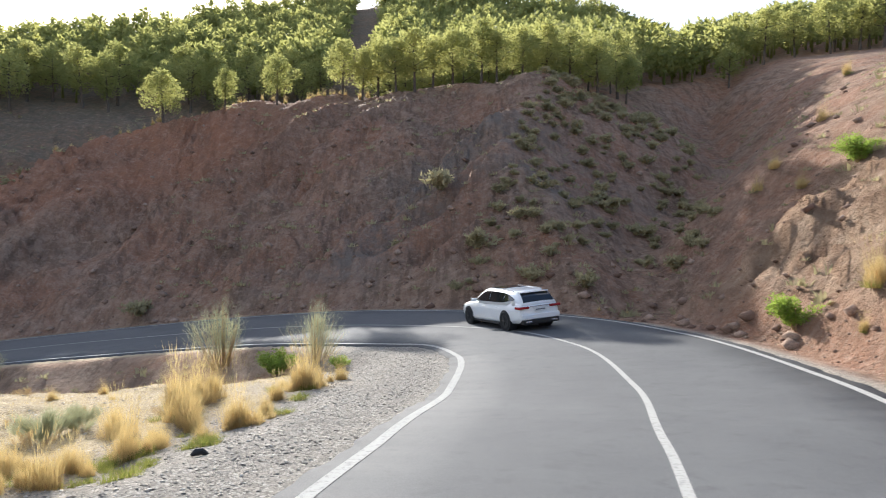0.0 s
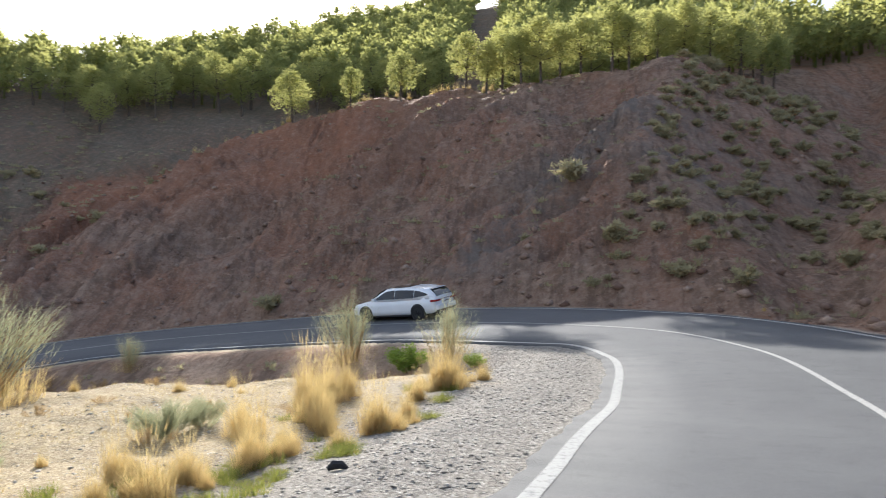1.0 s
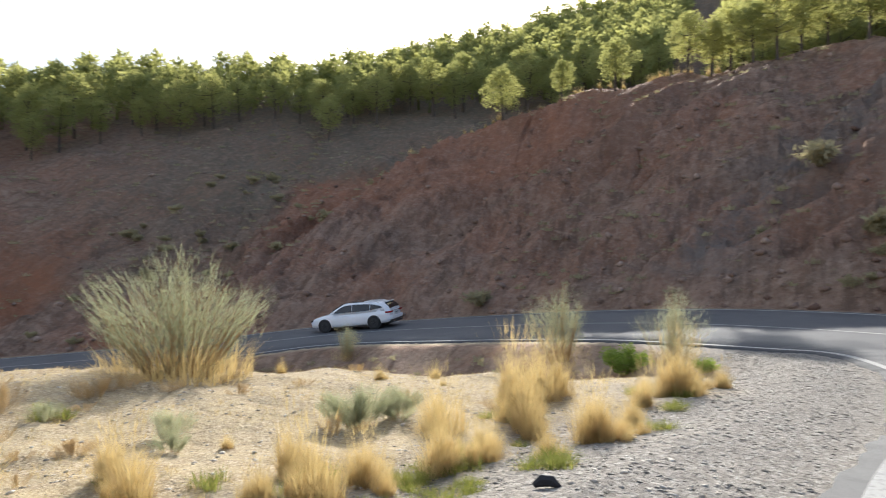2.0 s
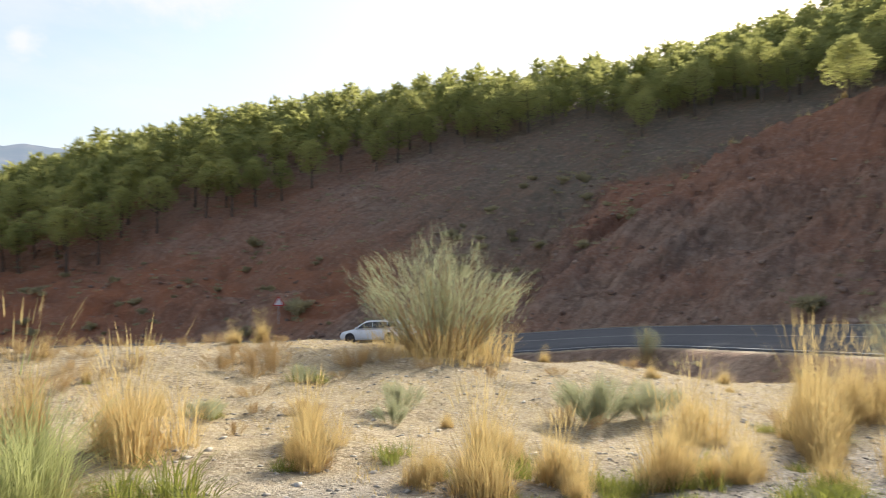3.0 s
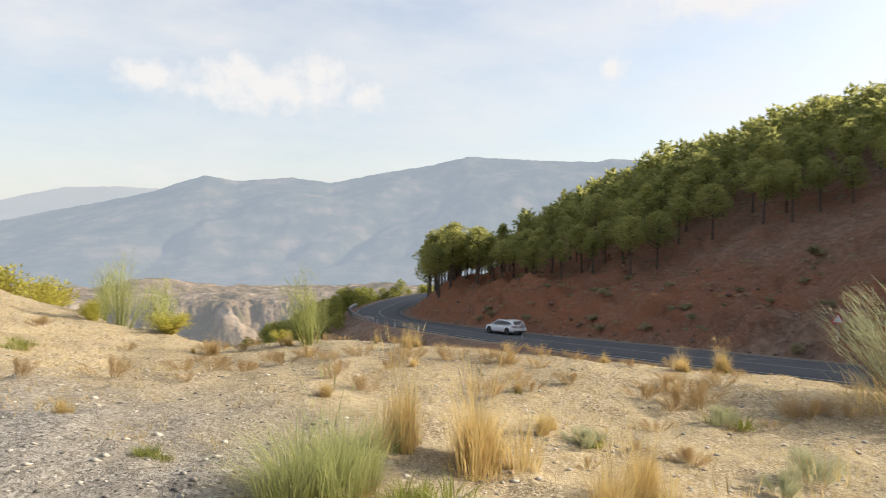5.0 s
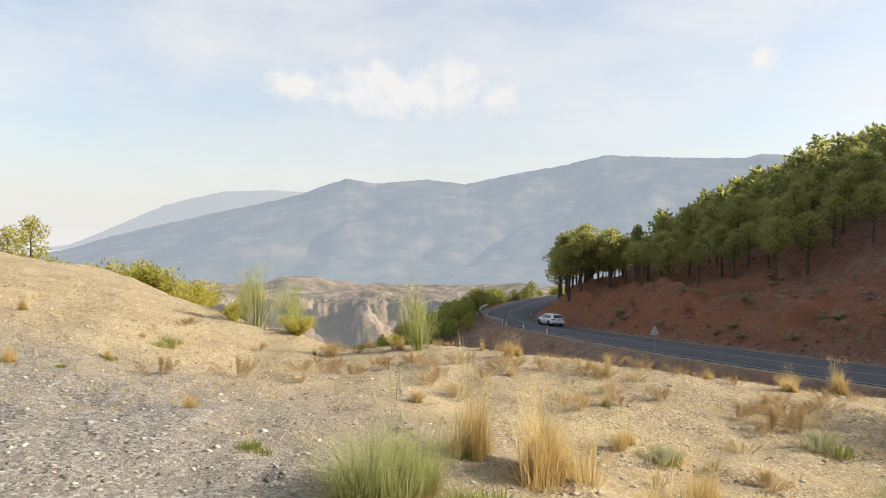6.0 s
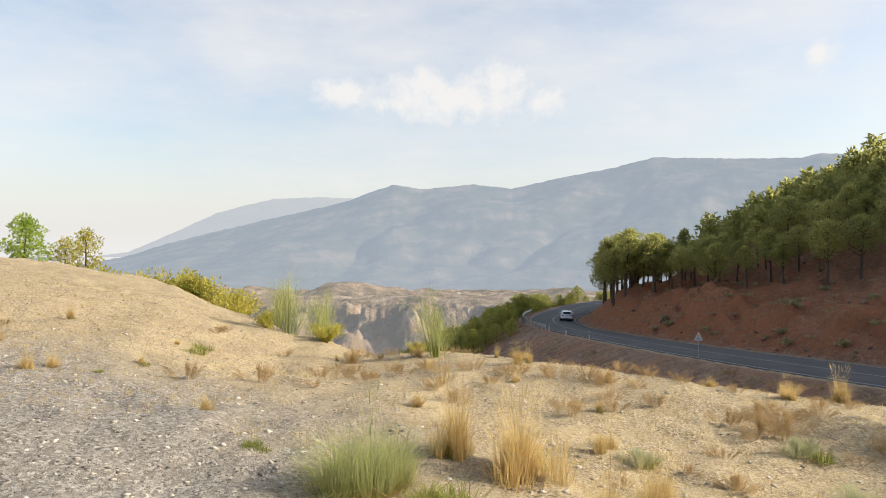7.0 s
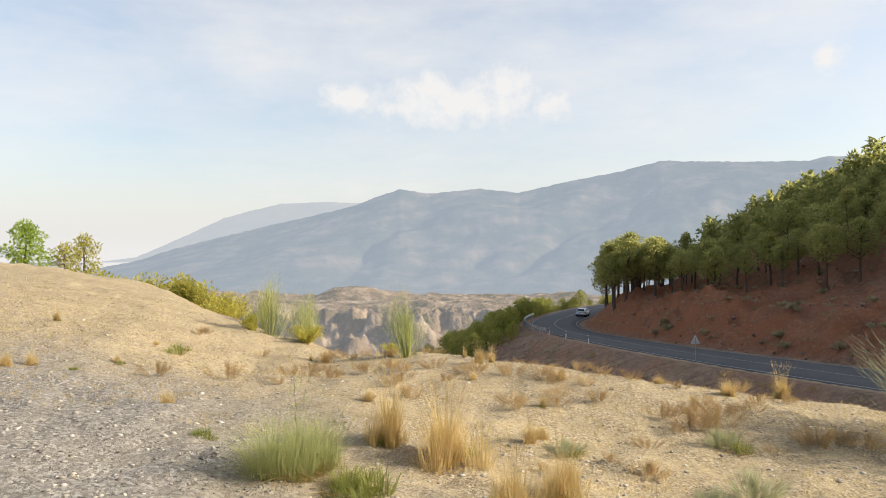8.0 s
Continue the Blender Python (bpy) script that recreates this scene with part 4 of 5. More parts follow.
CREST_TREES = [(-25.3, 62.0, 4.9), (-19.65, 61.71, 3.4), (-15.02, 61.92, 4.4), (-9.35, 63.36, 5.0), (-7.41, 62.42, 4.4), (-6.05, 63.28, 5.2), (-4.28, 61.75, 4.6), (-2.6, 61.84, 5.6), (-0.98, 62.85, 4.6), (0.85, 63.57, 5.0), (3.36, 61.57, 5.8), (4.71, 61.3, 4.8), (7.1, 62.0, 4.8), (9.22, 62.7, 5.6), (11.84, 64.43, 5.4), (14.55, 64.85, 5.6), (18.61, 70.23, 5.0)]
SIGN_FACE, SIGN_REAR, SCRAP = (-49.93, 25.32), (-60.75, 4.02), (-2.84, 7.97)
STRAW_C = []
SCRUB_B = []
spare = random.Random(909)
for _ in range(60):
    bearing, away = radians(spare.uniform(20, 150)), 5.5 + 9 * spare.random()
    (STRAW_C if spare.random() < 0.3 else SCRUB_B).append((HUB[0] - math.sin(bearing) * away, HUB[1] + math.cos(bearing) * away, spare.uniform(0.12, 0.3)))
for _ in range(60):
    bearing, away = radians(spare.uniform(70, 120)), 7.5 + 5.5 * spare.random() ** 0.7
    (STRAW_C if spare.random() < 0.2 else SCRUB_B).append((HUB[0] - math.sin(bearing) * away, HUB[1] + math.cos(bearing) * away, spare.uniform(0.12, 0.27)))
for _ in range(210):
    up = spare.random()
    HILL_BUSH.append((0.5 + 13.0 * spare.random() + 9.0 * up, 34.0 + 28.0 * up, spare.uniform(0.35, 0.95) * (0.8 + 0.4 * up)))
for _ in range(34):
    up = spare.random()
    HILL_BUSH.append((-32.0 - 26.0 * spare.random(), 40.0 + 22.0 * up, spare.uniform(0.4, 1.0)))

for _ in range(60):
    k = int(np.searchsorted(STATION, spare.uniform(12.2, 16.5)))
    x, y, z = AXIS[k, 0], AXIS[k, 1], AXIS[k, 4] + 1.6 + 15.0 * spare.random() ** 1.6
    HILL_BUSH.append((float(x + OUTER[k, 0] * z), float(y + OUTER[k, 1] * z), spare.uniform(0.35, 0.95)))
for _ in range(40):
    k = int(np.searchsorted(STATION, spare.uniform(9.5, 16.0)))
    x, y, z = AXIS[k, 0], AXIS[k, 1], -AXIS[k, 4] - 2.2 - 4.5 * spare.random()
    SCRUB_B.append((float(x + OUTER[k, 0] * z), float(y + OUTER[k, 1] * z), spare.uniform(0.25, 0.6)))


straws = [tuft_thing(s, "straw_grass_tuft", STRAW, foot, "golden dry bunch grass on stony ground", "grass tuft", 520, r, h * 1.1, w * 1.15, 0.0062, 0.1, 0.7, 46)
          for s, r, h, w, foot in ((1, 0.2, 0.85, 0.3, DRY_SCRUB), (2, 0.15, 0.9, 0.24, GREEN_GRASS), (3, 0.25, 0.75, 0.34, DRY_SCRUB), (4, 0.2, 0.85, 0.36, GREEN_GRASS), (5, 0.28, 0.8, 0.28, STRAW))]
for x, y, tall in STRAW_A[:17] + STRAW_B[3:16]:
    if spare.random() < 0.75:
        STRAW_C.append((x + spare.gauss(0, 0.3), y + spare.gauss(0, 0.35), tall * spare.uniform(0.45, 0.85)))
LIP_GRASS = []
for s in np.linspace(9.7, 11.1, 46):
    k = int(np.searchsorted(STATION, s))
    u = np.arange(12.0, 34.0, 0.5)
    at = u + AXIS[k, 4] + 1.0
    x, y = AXIS[k, 0] + OUTER[k, 0] * at, AXIS[k, 1] + OUTER[k, 1] * at
    top = int(np.argmax((land(x, y) - 2.7) / np.hypot(x, y) - 0.0004 * np.maximum(0, u - 27) ** 2))
    LIP_GRASS.append((float(x[top]) + spare.gauss(0, 0.4), float(y[top]) + spare.uniform(-0.2, 0.9), spare.uniform(0.3, 0.7)))
scatter(straws, LIP_GRASS + STRAW_A + STRAW_B + STRAW_C + BANK_STRAW, "dry grass tufts", 0.66, 5)
greens = [tuft_thing(s, "green_grass_tuft", GREEN_GRASS, STRAW, "small yellow-green grass tuft on gravel", "grass tuft", 260, 0.28, 0.42, 0.34, 0.009, 0.25) for s in (11, 12, 13)]
for x, y, tall in STRAW_A[1:17] + GREEN_A[:9]:
    GREEN_A.append((x + spare.gauss(0, 0.35), y + spare.gauss(0, 0.3) - 0.25, spare.uniform(0.12, 0.26)))
scatter(greens, GREEN_A, "green grass tufts", 0.34, 6)
greys = [shrub_thing(s, "grey_green_shrub", DRY_SCRUB, BROOM, "low grey-green wiry shrub", "shrub", 34, 0.5, 0.42, 9, 0.13) for s in (21, 22)]
scatter(greys, GREY_A, "low grey shrubs", 0.5, 7)
browns = [shrub_thing(s, "dry_scrub_bush", DRY_SCRUB, DRY_SCRUB, "low dead brown thorny scrub", "shrub", 32, 0.36, 0.42, 10, 0.065) for s in (31, 32, 33, 34)]
scatter(browns, SCRUB_A + SCRUB_B, "dry brown scrub", 0.36, 8)
big_broom = shrub_thing(41, "broom_bush", DRY_SCRUB, BROOM, "large grey-green broom bush, dry brown at its foot", "bush", 105, 2.25, 1.4, 6, 0.27, True, 900)
scatter([big_broom], [(-9.9, 11.0, 2.0)], "broom bushes", 2.1, 9)
brooms = [shrub_thing(s, "slender_broom_bush", DRY_SCRUB, BROOM, "slender feathery grey-green broom bush", "bush", 60, 1.7, 0.75, 8, 0.15, True, 120) for s in (42, 43)]
scatter(brooms, BROOM_SMALL[:3], "broom bushes", 1.6, 10)
wispy = [shrub_thing(s, "wispy_broom_bush", EDGE_BROOM, EDGE_BROOM, "tall wispy yellow-green broom at the bench edge", "bush", 40, 1.8, 0.62, 6, 0.17, True) for s in (44, 45)]
scatter(wispy, BROOM_SMALL[3:] + BROOM_EDGE, "broom bushes", 1.55, 10)
near_green = tuft_thing(51, "green_broom_clump", CLUMP_GREEN, STRAW, "dense grey-green grassy clump beside dry straw tufts", "bush", 1700, 0.25, 0.78, 0.55, 0.0042, 0.22, 0.8, 14)
scatter([near_green], GREEN_BUSH, "", 0.53, 11)
limes = [shrub_thing(s, "leafy_green_bush", DRY_SCRUB, LIME, "bright green leafy bush", "bush", 30, 0.8, 0.75, 26, 0.055, False) for s in (61, 62)]
scatter(limes, LIME_A, "leafy green bushes", 0.9, 12)
yellows = [shrub_thing(s, "yellow_green_bush", DRY_SCRUB, YELLOW_LEAF, "yellow-green bush at the bench edge", "bush", 34, 0.9, 0.7, 26, 0.046, False) for s in (71, 72)]
scatter(yellows, YELLOW, "yellow-green bushes", 0.95, 13)
hill_bushes = [shrub_thing(s, "hillside_bush", DRY_SCRUB, HILL_SCRUB, "dull olive bush on the eroded slope", "bush", 20, 0.95, 0.95, 5, 0.2, False) for s in (81, 82, 83)]
scatter(hill_bushes, HILL_BUSH, "hillside bushes", 1.15, 14)

# ---- pines ----
pines = [pine_thing(100 + s, 6.8, w) for s, w in enumerate((2.5, 2.25, 2.75, 2.1, 2.6))]


tall_pines = [pine_thing(110 + s, 6.8, w, low=0.43) for s, w in enumerate((2.2, 1.85, 2.4))]
crest_pines = [pine_thing(120 + s, 4.6, w, "pine_tree", "round pale green pine on the crest of the cut", None, 120, 0.15, 0.3) for s, w in enumerate((2.0, 1.75, 1.9))]


def forest():
    rng = random.Random(77)
    tree_line = np.array([(-40, 75), (-28, 62), (-18, 50), (-10, 33), (2, 31), (5, 34), (9, 50), (14, 47), (33, 45), (45, 42), (61, 32), (75, 21), (88, 11), (95, 8), (103, 5), (125, 4.5)])
    spots = []
    for _ in range(70000):
        b, r = rng.uniform(-38, 112), 44 + 160 * rng.random()
        x, y = HUB[0] - math.sin(radians(b)) * r, HUB[1] + math.cos(radians(b)) * r
        spots.append((x, y, b, r))
    spots = np.array(spots)
    i, lateral, past = beside_road(spots[:, 0], spots[:, 1])
    u = lateral - AXIS[i, 4] - 1.5
    line = np.interp(spots[:, 2], tree_line[:, 0], tree_line[:, 1])
    ok = (u > line + 3 * rough(spots[:, 0] * 0.1, spots[:, 1] * 0.1, 2, 201)) & (lateral > 0) & (u < line + np.interp(spots[:, 2], [-30, 0, 14, 30, 45], [80, 130, 120, 60, 46]))
    gx, gy = 0.42, 0.907
    ok &= ~((np.abs((spots[:, 0] - 9.5) * gy - (spots[:, 1] - 31) * gx) < 9) & (spots[:, 3] < 85))
    # a bare track climbs through the wood
    ok &= ~((spots[:, 2] > 5.0) & (spots[:, 2] < 9.5 - 0.02 * (spots[:, 3] - 80)) & (spots[:, 3] > 72))
    spots, u, line = spots[ok], u[ok], line[ok]
    taken = []
    for (x, y, b, r), away in zip(spots, u - line):
        gap = rng.uniform(2.6, 4.1)
        if all((x - p[0]) ** 2 + (y - p[1]) ** 2 > gap * gap for p in taken):
            taken.append((x, y, away, r))
    return taken


def plant_forest():
    rng = random.Random(78)
    headland = []
    for s in np.linspace(16.6, 19.6, 22):
        k = int(np.searchsorted(STATION, s))
        x, y, z = road_point(k, AXIS[k, 4] + 3.5 + 5.0 * rng.random())
        headland.append((x, y, -1, 0, rng.uniform(7.0, 9.2)))
    taken = [(x, y, -1, 0, h) for x, y, h in CREST_TREES] + headland + [(*p, None) for p in sorted(forest(), key=lambda p: p[2])]
    far_verts, far_faces, count = [], [], 0
    sources = []
    for s in range(3):
        p = pine_thing(140 + s, 6.8, 2.3, leafs=10, leaf=0.62)
        v, f, start = [], [], 0
        for c in p.children:
            me = c.data
            me.calc_loop_triangles()
            f += [tuple(start + k for k in t.vertices) for t in me.loop_triangles]
            v += [tuple(q.co) for q in me.vertices]
            start = len(v)
        sources.append((np.array(v), np.array(f)))
        for o in (*p.children, p):
            bpy.data.objects.remove(o)
    used = set()
    for n, (x, y, away, r, tall) in enumerate(taken):
        k = rng.randrange(len(pines))
        size = (tall / 6.6) if tall else rng.uniform(0.72, 1.2) * float(np.interp(x, (-75, -35), (0.9, 1.0)))
        turn = rng.uniform(0, 360)
        if n < 215:
            source = pines[k]
            if tall and tall < 6:
                k, size = 10 + n % 3, tall / 4.6
                source = crest_pines[k - 10]
            elif x < -76:
                k = 20 + n % 3
                source = tall_pines[k - 20]
            ob = source if k not in used else copy_thing(source, Matrix.Identity(4))
            used.add(k)
            set_down(ob, x, y, size, turn, 0.1)
            tagged(ob, group="pines on the hill")
        else:
            v, f = sources[k % 3]
            keep = f
            a = radians(turn)
            m = np.array([[math.cos(a), -math.sin(a), 0], [math.sin(a), math.cos(a), 0], [0, 0, 1]]) * size
            far_faces.append(keep + count)
            far_verts.append(v @ m.T + np.array([x, y, float(land(x, y)) - 0.1]))
            count += len(v)
    if far_verts:
        ob = new("far_pine_wood", solid("far_pine_wood", np.vstack(far_verts), np.vstack(far_faces), PINE))
        tagged(ob, "dense olive-green pine wood on the upper hill", "wood", kind="stuff")
    print("pines", len(taken))


plant_forest()


def plant_verges():
    rng = random.Random(79)
    young = [pine_thing(150 + s, 3.4, w, "young_pine", "young yellow-green pine on the bank below the road", YOUNG_PINE, 34, 0.22, 0.1) for s, w in enumerate((1.5, 1.8, 1.65))]
    for k in range(150):
        s = int(np.searchsorted(STATION, 16.6 + 4.8 * rng.random() ** 1.2))
        x, y, z = road_point(s, -AXIS[s, 4] - 3.2 - 26.0 * rng.random() ** 1.5)
        ob = young[k] if k < len(young) else copy_thing(young[k % len(young)], Matrix.Identity(4))
        set_down(ob, x, y, rng.uniform(0.65, 1.25), rng.uniform(0, 360), 0.15)
        tagged(ob, group="young pines below the road")
    leafy = pine_thing(131, 6.8, 1.9, "verge_tree", "bright green leafy tree beyond the bench", LIME, 90)
    bare = pine_thing(132, 6.8, 1.7, "verge_tree", "thin yellowing tree beyond the bench", YELLOW_LEAF, 40)
    for ob, (x, y, tall) in zip((leafy, bare, copy_thing(bare, Matrix.Identity(4))), VERGE_TREES):
        set_down(ob, x, y, tall / 6.6, 40, 0.1)
        tagged(ob, group="trees beyond the bench")


plant_verges()


# ---- scattered stones and scrub ----
def stone_shape(rng, flat):
    pts = []
    for k in range(6):
        a = k * math.pi / 3 + rng.uniform(-0.35, 0.35)
        pts.append((math.cos(a) * rng.uniform(0.7, 1.0), math.sin(a) * rng.uniform(0.5, 1.0), rng.uniform(-0.1, 0.1)))
    pts += [(rng.uniform(-0.3, 0.3), rng.uniform(-0.3, 0.3), flat * rng.uniform(0.7, 1.1)), (0, 0, -flat)]
    faces = []
    for k in range(6):
        faces += [(k, (k + 1) % 6, 6), ((k + 1) % 6, k, 7)]
    return np.array(pts), np.array(faces)


def scatter_stones(name, label, material, where, count, small, large, flat, seed):
    rng = random.Random(seed)
    verts, faces, start = [], [], 0
    xs, ys = where(rng, count)
    zs = land(xs, ys)
    for x, y, z in zip(xs, ys, zs):
        v, f = stone_shape(rng, flat)
        size = small * (large / small) ** (rng.random() ** 3.0)
        a = rng.uniform(0, 2 * math.pi)
        tip = rng.uniform(-0.5, 0.5)
        m = np.array([[math.cos(a), -math.sin(a), 0], [math.sin(a), math.cos(a), tip], [-tip * math.sin(a), 0, 1]]) * size
        verts.append(v @ m.T + np.array([x, y, z + size * flat * 0.2]))
        faces.append(f + start)
        start += len(v)
    ob = new(name, solid(name, np.vstack(verts), np.vstack(faces), material))
    tagged(ob, label, "stones", kind="stuff")


def on_bench(rng, count):
    xs, ys = [], []
    while len(xs) < count:
        b, r = radians(rng.uniform(-5, 165)), 1.5 + 17 * rng.random() ** 0.8
        xs.append(HUB[0] - math.sin(b) * r)
        ys.append(HUB[1] + math.cos(b) * r)
    xs, ys = np.array(xs), np.array(ys)
    i, lateral, past = beside_road(xs, ys)
    keep = lateral < -AXIS[i, 4] - 0.75
    return xs[keep], ys[keep]


def on_roadside(rng, count):
    k = np.array([rng.randrange(int(len(AXIS) * 0.17), int(len(AXIS) * 0.36)) for _ in range(count)])
    off = np.array([0.42 + 3.0 * rng.random() ** 1.2 for _ in range(count)])
    at = AXIS[k, 4] + off
    jitter = np.array([[rng.uniform(-0.3, 0.3), rng.uniform(-0.3, 0.3)] for _ in range(count)])
    return AXIS[k, 0] - OUTER[k, 0] * at + jitter[:, 0], AXIS[k, 1] - OUTER[k, 1] * at + jitter[:, 1]


def on_hill(rng, count):
    k = np.array([rng.randrange(int(len(AXIS) * 0.18), int(len(AXIS) * 0.72)) for _ in range(count)])
    at = AXIS[k, 4] + np.array([1.2 + 30 * rng.random() ** 1.8 for _ in range(count)])
    return AXIS[k, 0] + OUTER[k, 0] * at, AXIS[k, 1] + OUTER[k, 1] * at


scatter_stones("bench_stones", "pale broken stones strewn over dry ground", PALE_CHIPS, on_bench, 17000, 0.007, 0.05, 0.36, 301)
scatter_stones("roadside_gravel", "grey slaty gravel along the road edge", CHIPS, on_roadside, 16000, 0.008, 0.042, 0.3, 302)
scatter_stones("hill_rubble", "red-brown rubble on the eroded slope", BOULDER, on_hill, 5000, 0.05, 0.4, 0.6, 303)


def scrub_on_hill():
    rng = random.Random(311)
    shapes = []
    for s in range(4):
        r = random.Random(320 + s)
        shapes.append([np.array(q) for q in blades(r, 18, 0.38, 0.62, 0.34, 0.085, 2, 0.3, 0.9)])
    k = np.array([rng.randrange(int(len(AXIS) * 0.2), int(len(AXIS) * 0.78)) for _ in range(6500)])
    at = AXIS[k, 4] + np.array([2.0 + 46 * rng.random() for _ in k])
    below = np.array([rng.random() < 0.2 for _ in k]) & (k > len(AXIS) * 0.37)
    at = np.where(below, -AXIS[k, 4] - 1.8 - 10 * (at - AXIS[k, 4]) / 48, at)
    xs, ys = AXIS[k, 0] + OUTER[k, 0] * at, AXIS[k, 1] + OUTER[k, 1] * at
    keep = below | (rough(xs * 0.07, ys * 0.07, 3, 330) + 0.6 * (xs > -2) + 0.45 * ((xs < -28) & (at > 12)) > 0.0)
    xs, ys = xs[keep], ys[keep]
    zs = land(xs, ys)
    verts, faces, start = [], [], 0
    for x, y, z in zip(xs, ys, zs):
        v, f = shapes[rng.randrange(4)]
        a, size = rng.uniform(0, 6.28), 0.35 + 0.9 * rng.random() ** 2
        m = np.array([[math.cos(a), -math.sin(a), 0], [math.sin(a), math.cos(a), 0], [0, 0, 0.8]]) * size
        verts.append(v @ m.T + np.array([x, y, z - 0.05]))
        faces.append(f + start)
        start += len(v)
    ob = new("hillside_scrub", solid("hillside_scrub", np.vstack(verts), np.vstack(faces), HILL_SCRUB))
    tagged(ob, "scattered olive scrub over the eroded hillside", "scrub", kind="stuff")


scrub_on_hill()


def litter_grass():
    """Sparse short dry blades over the bench."""
    rng = random.Random(341)
    xs, ys = on_bench(rng, 17000)
    i, lateral, past = beside_road(xs, ys)
    keep = (rough(xs * 0.35, ys * 0.35, 3, 350) > -0.3) & (lateral < -AXIS[i, 4] - 2.9)
    xs, ys = xs[keep], ys[keep]
    zs = land(xs, ys)
    verts, faces = [], []
    for x, y, z in zip(xs, ys, zs):
        v, f = blades(rng, 5, 0.06, rng.uniform(0.04, 0.15), 0.09, 0.005, 2, 0.3)
        s = len(verts)
        verts += [(p.x + x, p.y + y, p.z + z - 0.01) for p in v]
        faces += [tuple(q + s for q in t) for t in f]
    ob = new("dry_grass_litter", solid("dry_grass_litter", verts, faces, STRAW))
    tagged(ob, "sparse short straw over the stony bench", "grass", kind="stuff")


litter_grass()


# ---- the car ----
def build_car():
    """White estate car; x ahead, its origin on the road under its middle."""
    car = new("estate_car")
    car.empty_display_size = 0.5
    tagged(car, "white estate car with black wheels and dark glass", "car")
    # stations: x, half width, sill, lower edge, shoulder, bonnet or belt height
    st = [(-2.42, 0.62, 0.42, 0.62, 0.82), (-2.36, 0.8, 0.36, 0.7, 0.97), (-2.2, 0.87, 0.3, 0.74, 1.0), (-1.8, 0.915, 0.27, 0.76, 1.0), (-1.0, 0.925, 0.24, 0.74, 0.97),
          (0.0, 0.925, 0.23, 0.72, 0.95), (0.8, 0.925, 0.23, 0.72, 0.94), (1.15, 0.92, 0.23, 0.72, 0.93), (1.6, 0.905, 0.25, 0.7, 0.88), (2.05, 0.86, 0.28, 0.66, 0.8),
          (2.35, 0.74, 0.3, 0.58, 0.7), (2.48, 0.5, 0.34, 0.5, 0.6)]
    rings = []
    for x, w, low, mid, top in st:
        crown = 0.035 if x > 1.1 else 0.0
        rings.append([(x, -w * 0.9, low), (x, -w, low + 0.12), (x, -w, mid), (x, -w * 0.97, mid + 0.08), (x, -w * 0.88, top), (x, 0, top + crown),
                      (x, w * 0.88, top), (x, w * 0.97, mid + 0.08), (x, w, mid), (x, w, low + 0.12), (x, w * 0.9, low)])
    bm = sweep(bmesh.new(), rings)
    bmesh.ops.recalc_face_normals(bm, faces=bm.faces)
    bmesh.ops.subdivide_edges(bm, edges=bm.edges[:], cuts=2, use_grid_fill=True)
    body = part("body", bm, CAR_WHITE, car, "white painted body", smooth=True)
    # cabin: white shell with dark panes set in it
    gl = [(-2.38, 0.7, 0.58, 0.96, 1.0), (-2.22, 0.79, 0.6, 0.96, 1.19), (-2.02, 0.83, 0.61, 0.96, 1.34), (-1.6, 0.85, 0.63, 0.95, 1.4), (-0.8, 0.86, 0.66, 0.94, 1.45),
          (0.0, 0.86, 0.66, 0.93, 1.455), (0.36, 0.85, 0.65, 0.93, 1.43), (0.75, 0.84, 0.66, 0.93, 1.25), (1.28, 0.79, 0.7, 0.9, 0.95)]
    rings = []
    for x, w, r, low, top in gl:
        half = [(-w, low - 0.04), (-(w + r) / 2 - 0.012, (low + top) / 2), (-r - 0.01, top - 0.06 * (top - low)), (-r * 0.88, top), (-r * 0.45, top + 0.018)]
        rings.append([(x, y, z) for y, z in half] + [(x, 0, top + 0.024)] + [(x, -y, z) for y, z in half[::-1]])
    bm = sweep(bmesh.new(), rings)
    bmesh.ops.recalc_face_normals(bm, faces=bm.faces)
    cabin = part("cabin", bm, CAR_WHITE, car, "white roof and pillars", smooth=True)

    def shell_at(x, z):
        """Half width of the cabin side at a length and a height."""
        w, r, low, top = (float(np.interp(x, [g[0] for g in gl], [g[k] for g in gl])) for k in (1, 2, 3, 4))
        u = np.clip((z - low) / (top - low), 0, 1)
        return w + (r - w) * u + 0.03 * u * (1 - u)

    tops = [(-1.98, 1.13), (-1.8, 1.205), (-1.5, 1.29), (-1.1, 1.345), (-0.4, 1.375), (0.15, 1.365), (0.42, 1.3), (0.72, 1.15), (0.98, 0.99)]
    for side in (-1, 1):
        for x0, x1 in ((-1.98, -1.28), (-1.24, -0.22), (-0.18, 0.98)):
            bm = bmesh.new()
            xs = np.linspace(x0, x1, 7)
            rings = []
            for x in xs:
                z1 = float(np.interp(x, [q[0] for q in tops], [q[1] for q in tops]))
                z0 = float(np.interp(x, (-1.98, -1.2, 1.0), (1.1, 1.005, 0.985)))
                ring = []
                for z, off in ((z0, 0.018), (z1, 0.018), (z1, -0.02), (z0, -0.02)):
                    ring.append((x, side * (shell_at(x, z) + off), z))
                rings.append(ring)
            sweep(bm, rings)
            bmesh.ops.recalc_face_normals(bm, faces=bm.faces)
            part("side_window", bm, GLASS, cabin, "dark tinted side window")
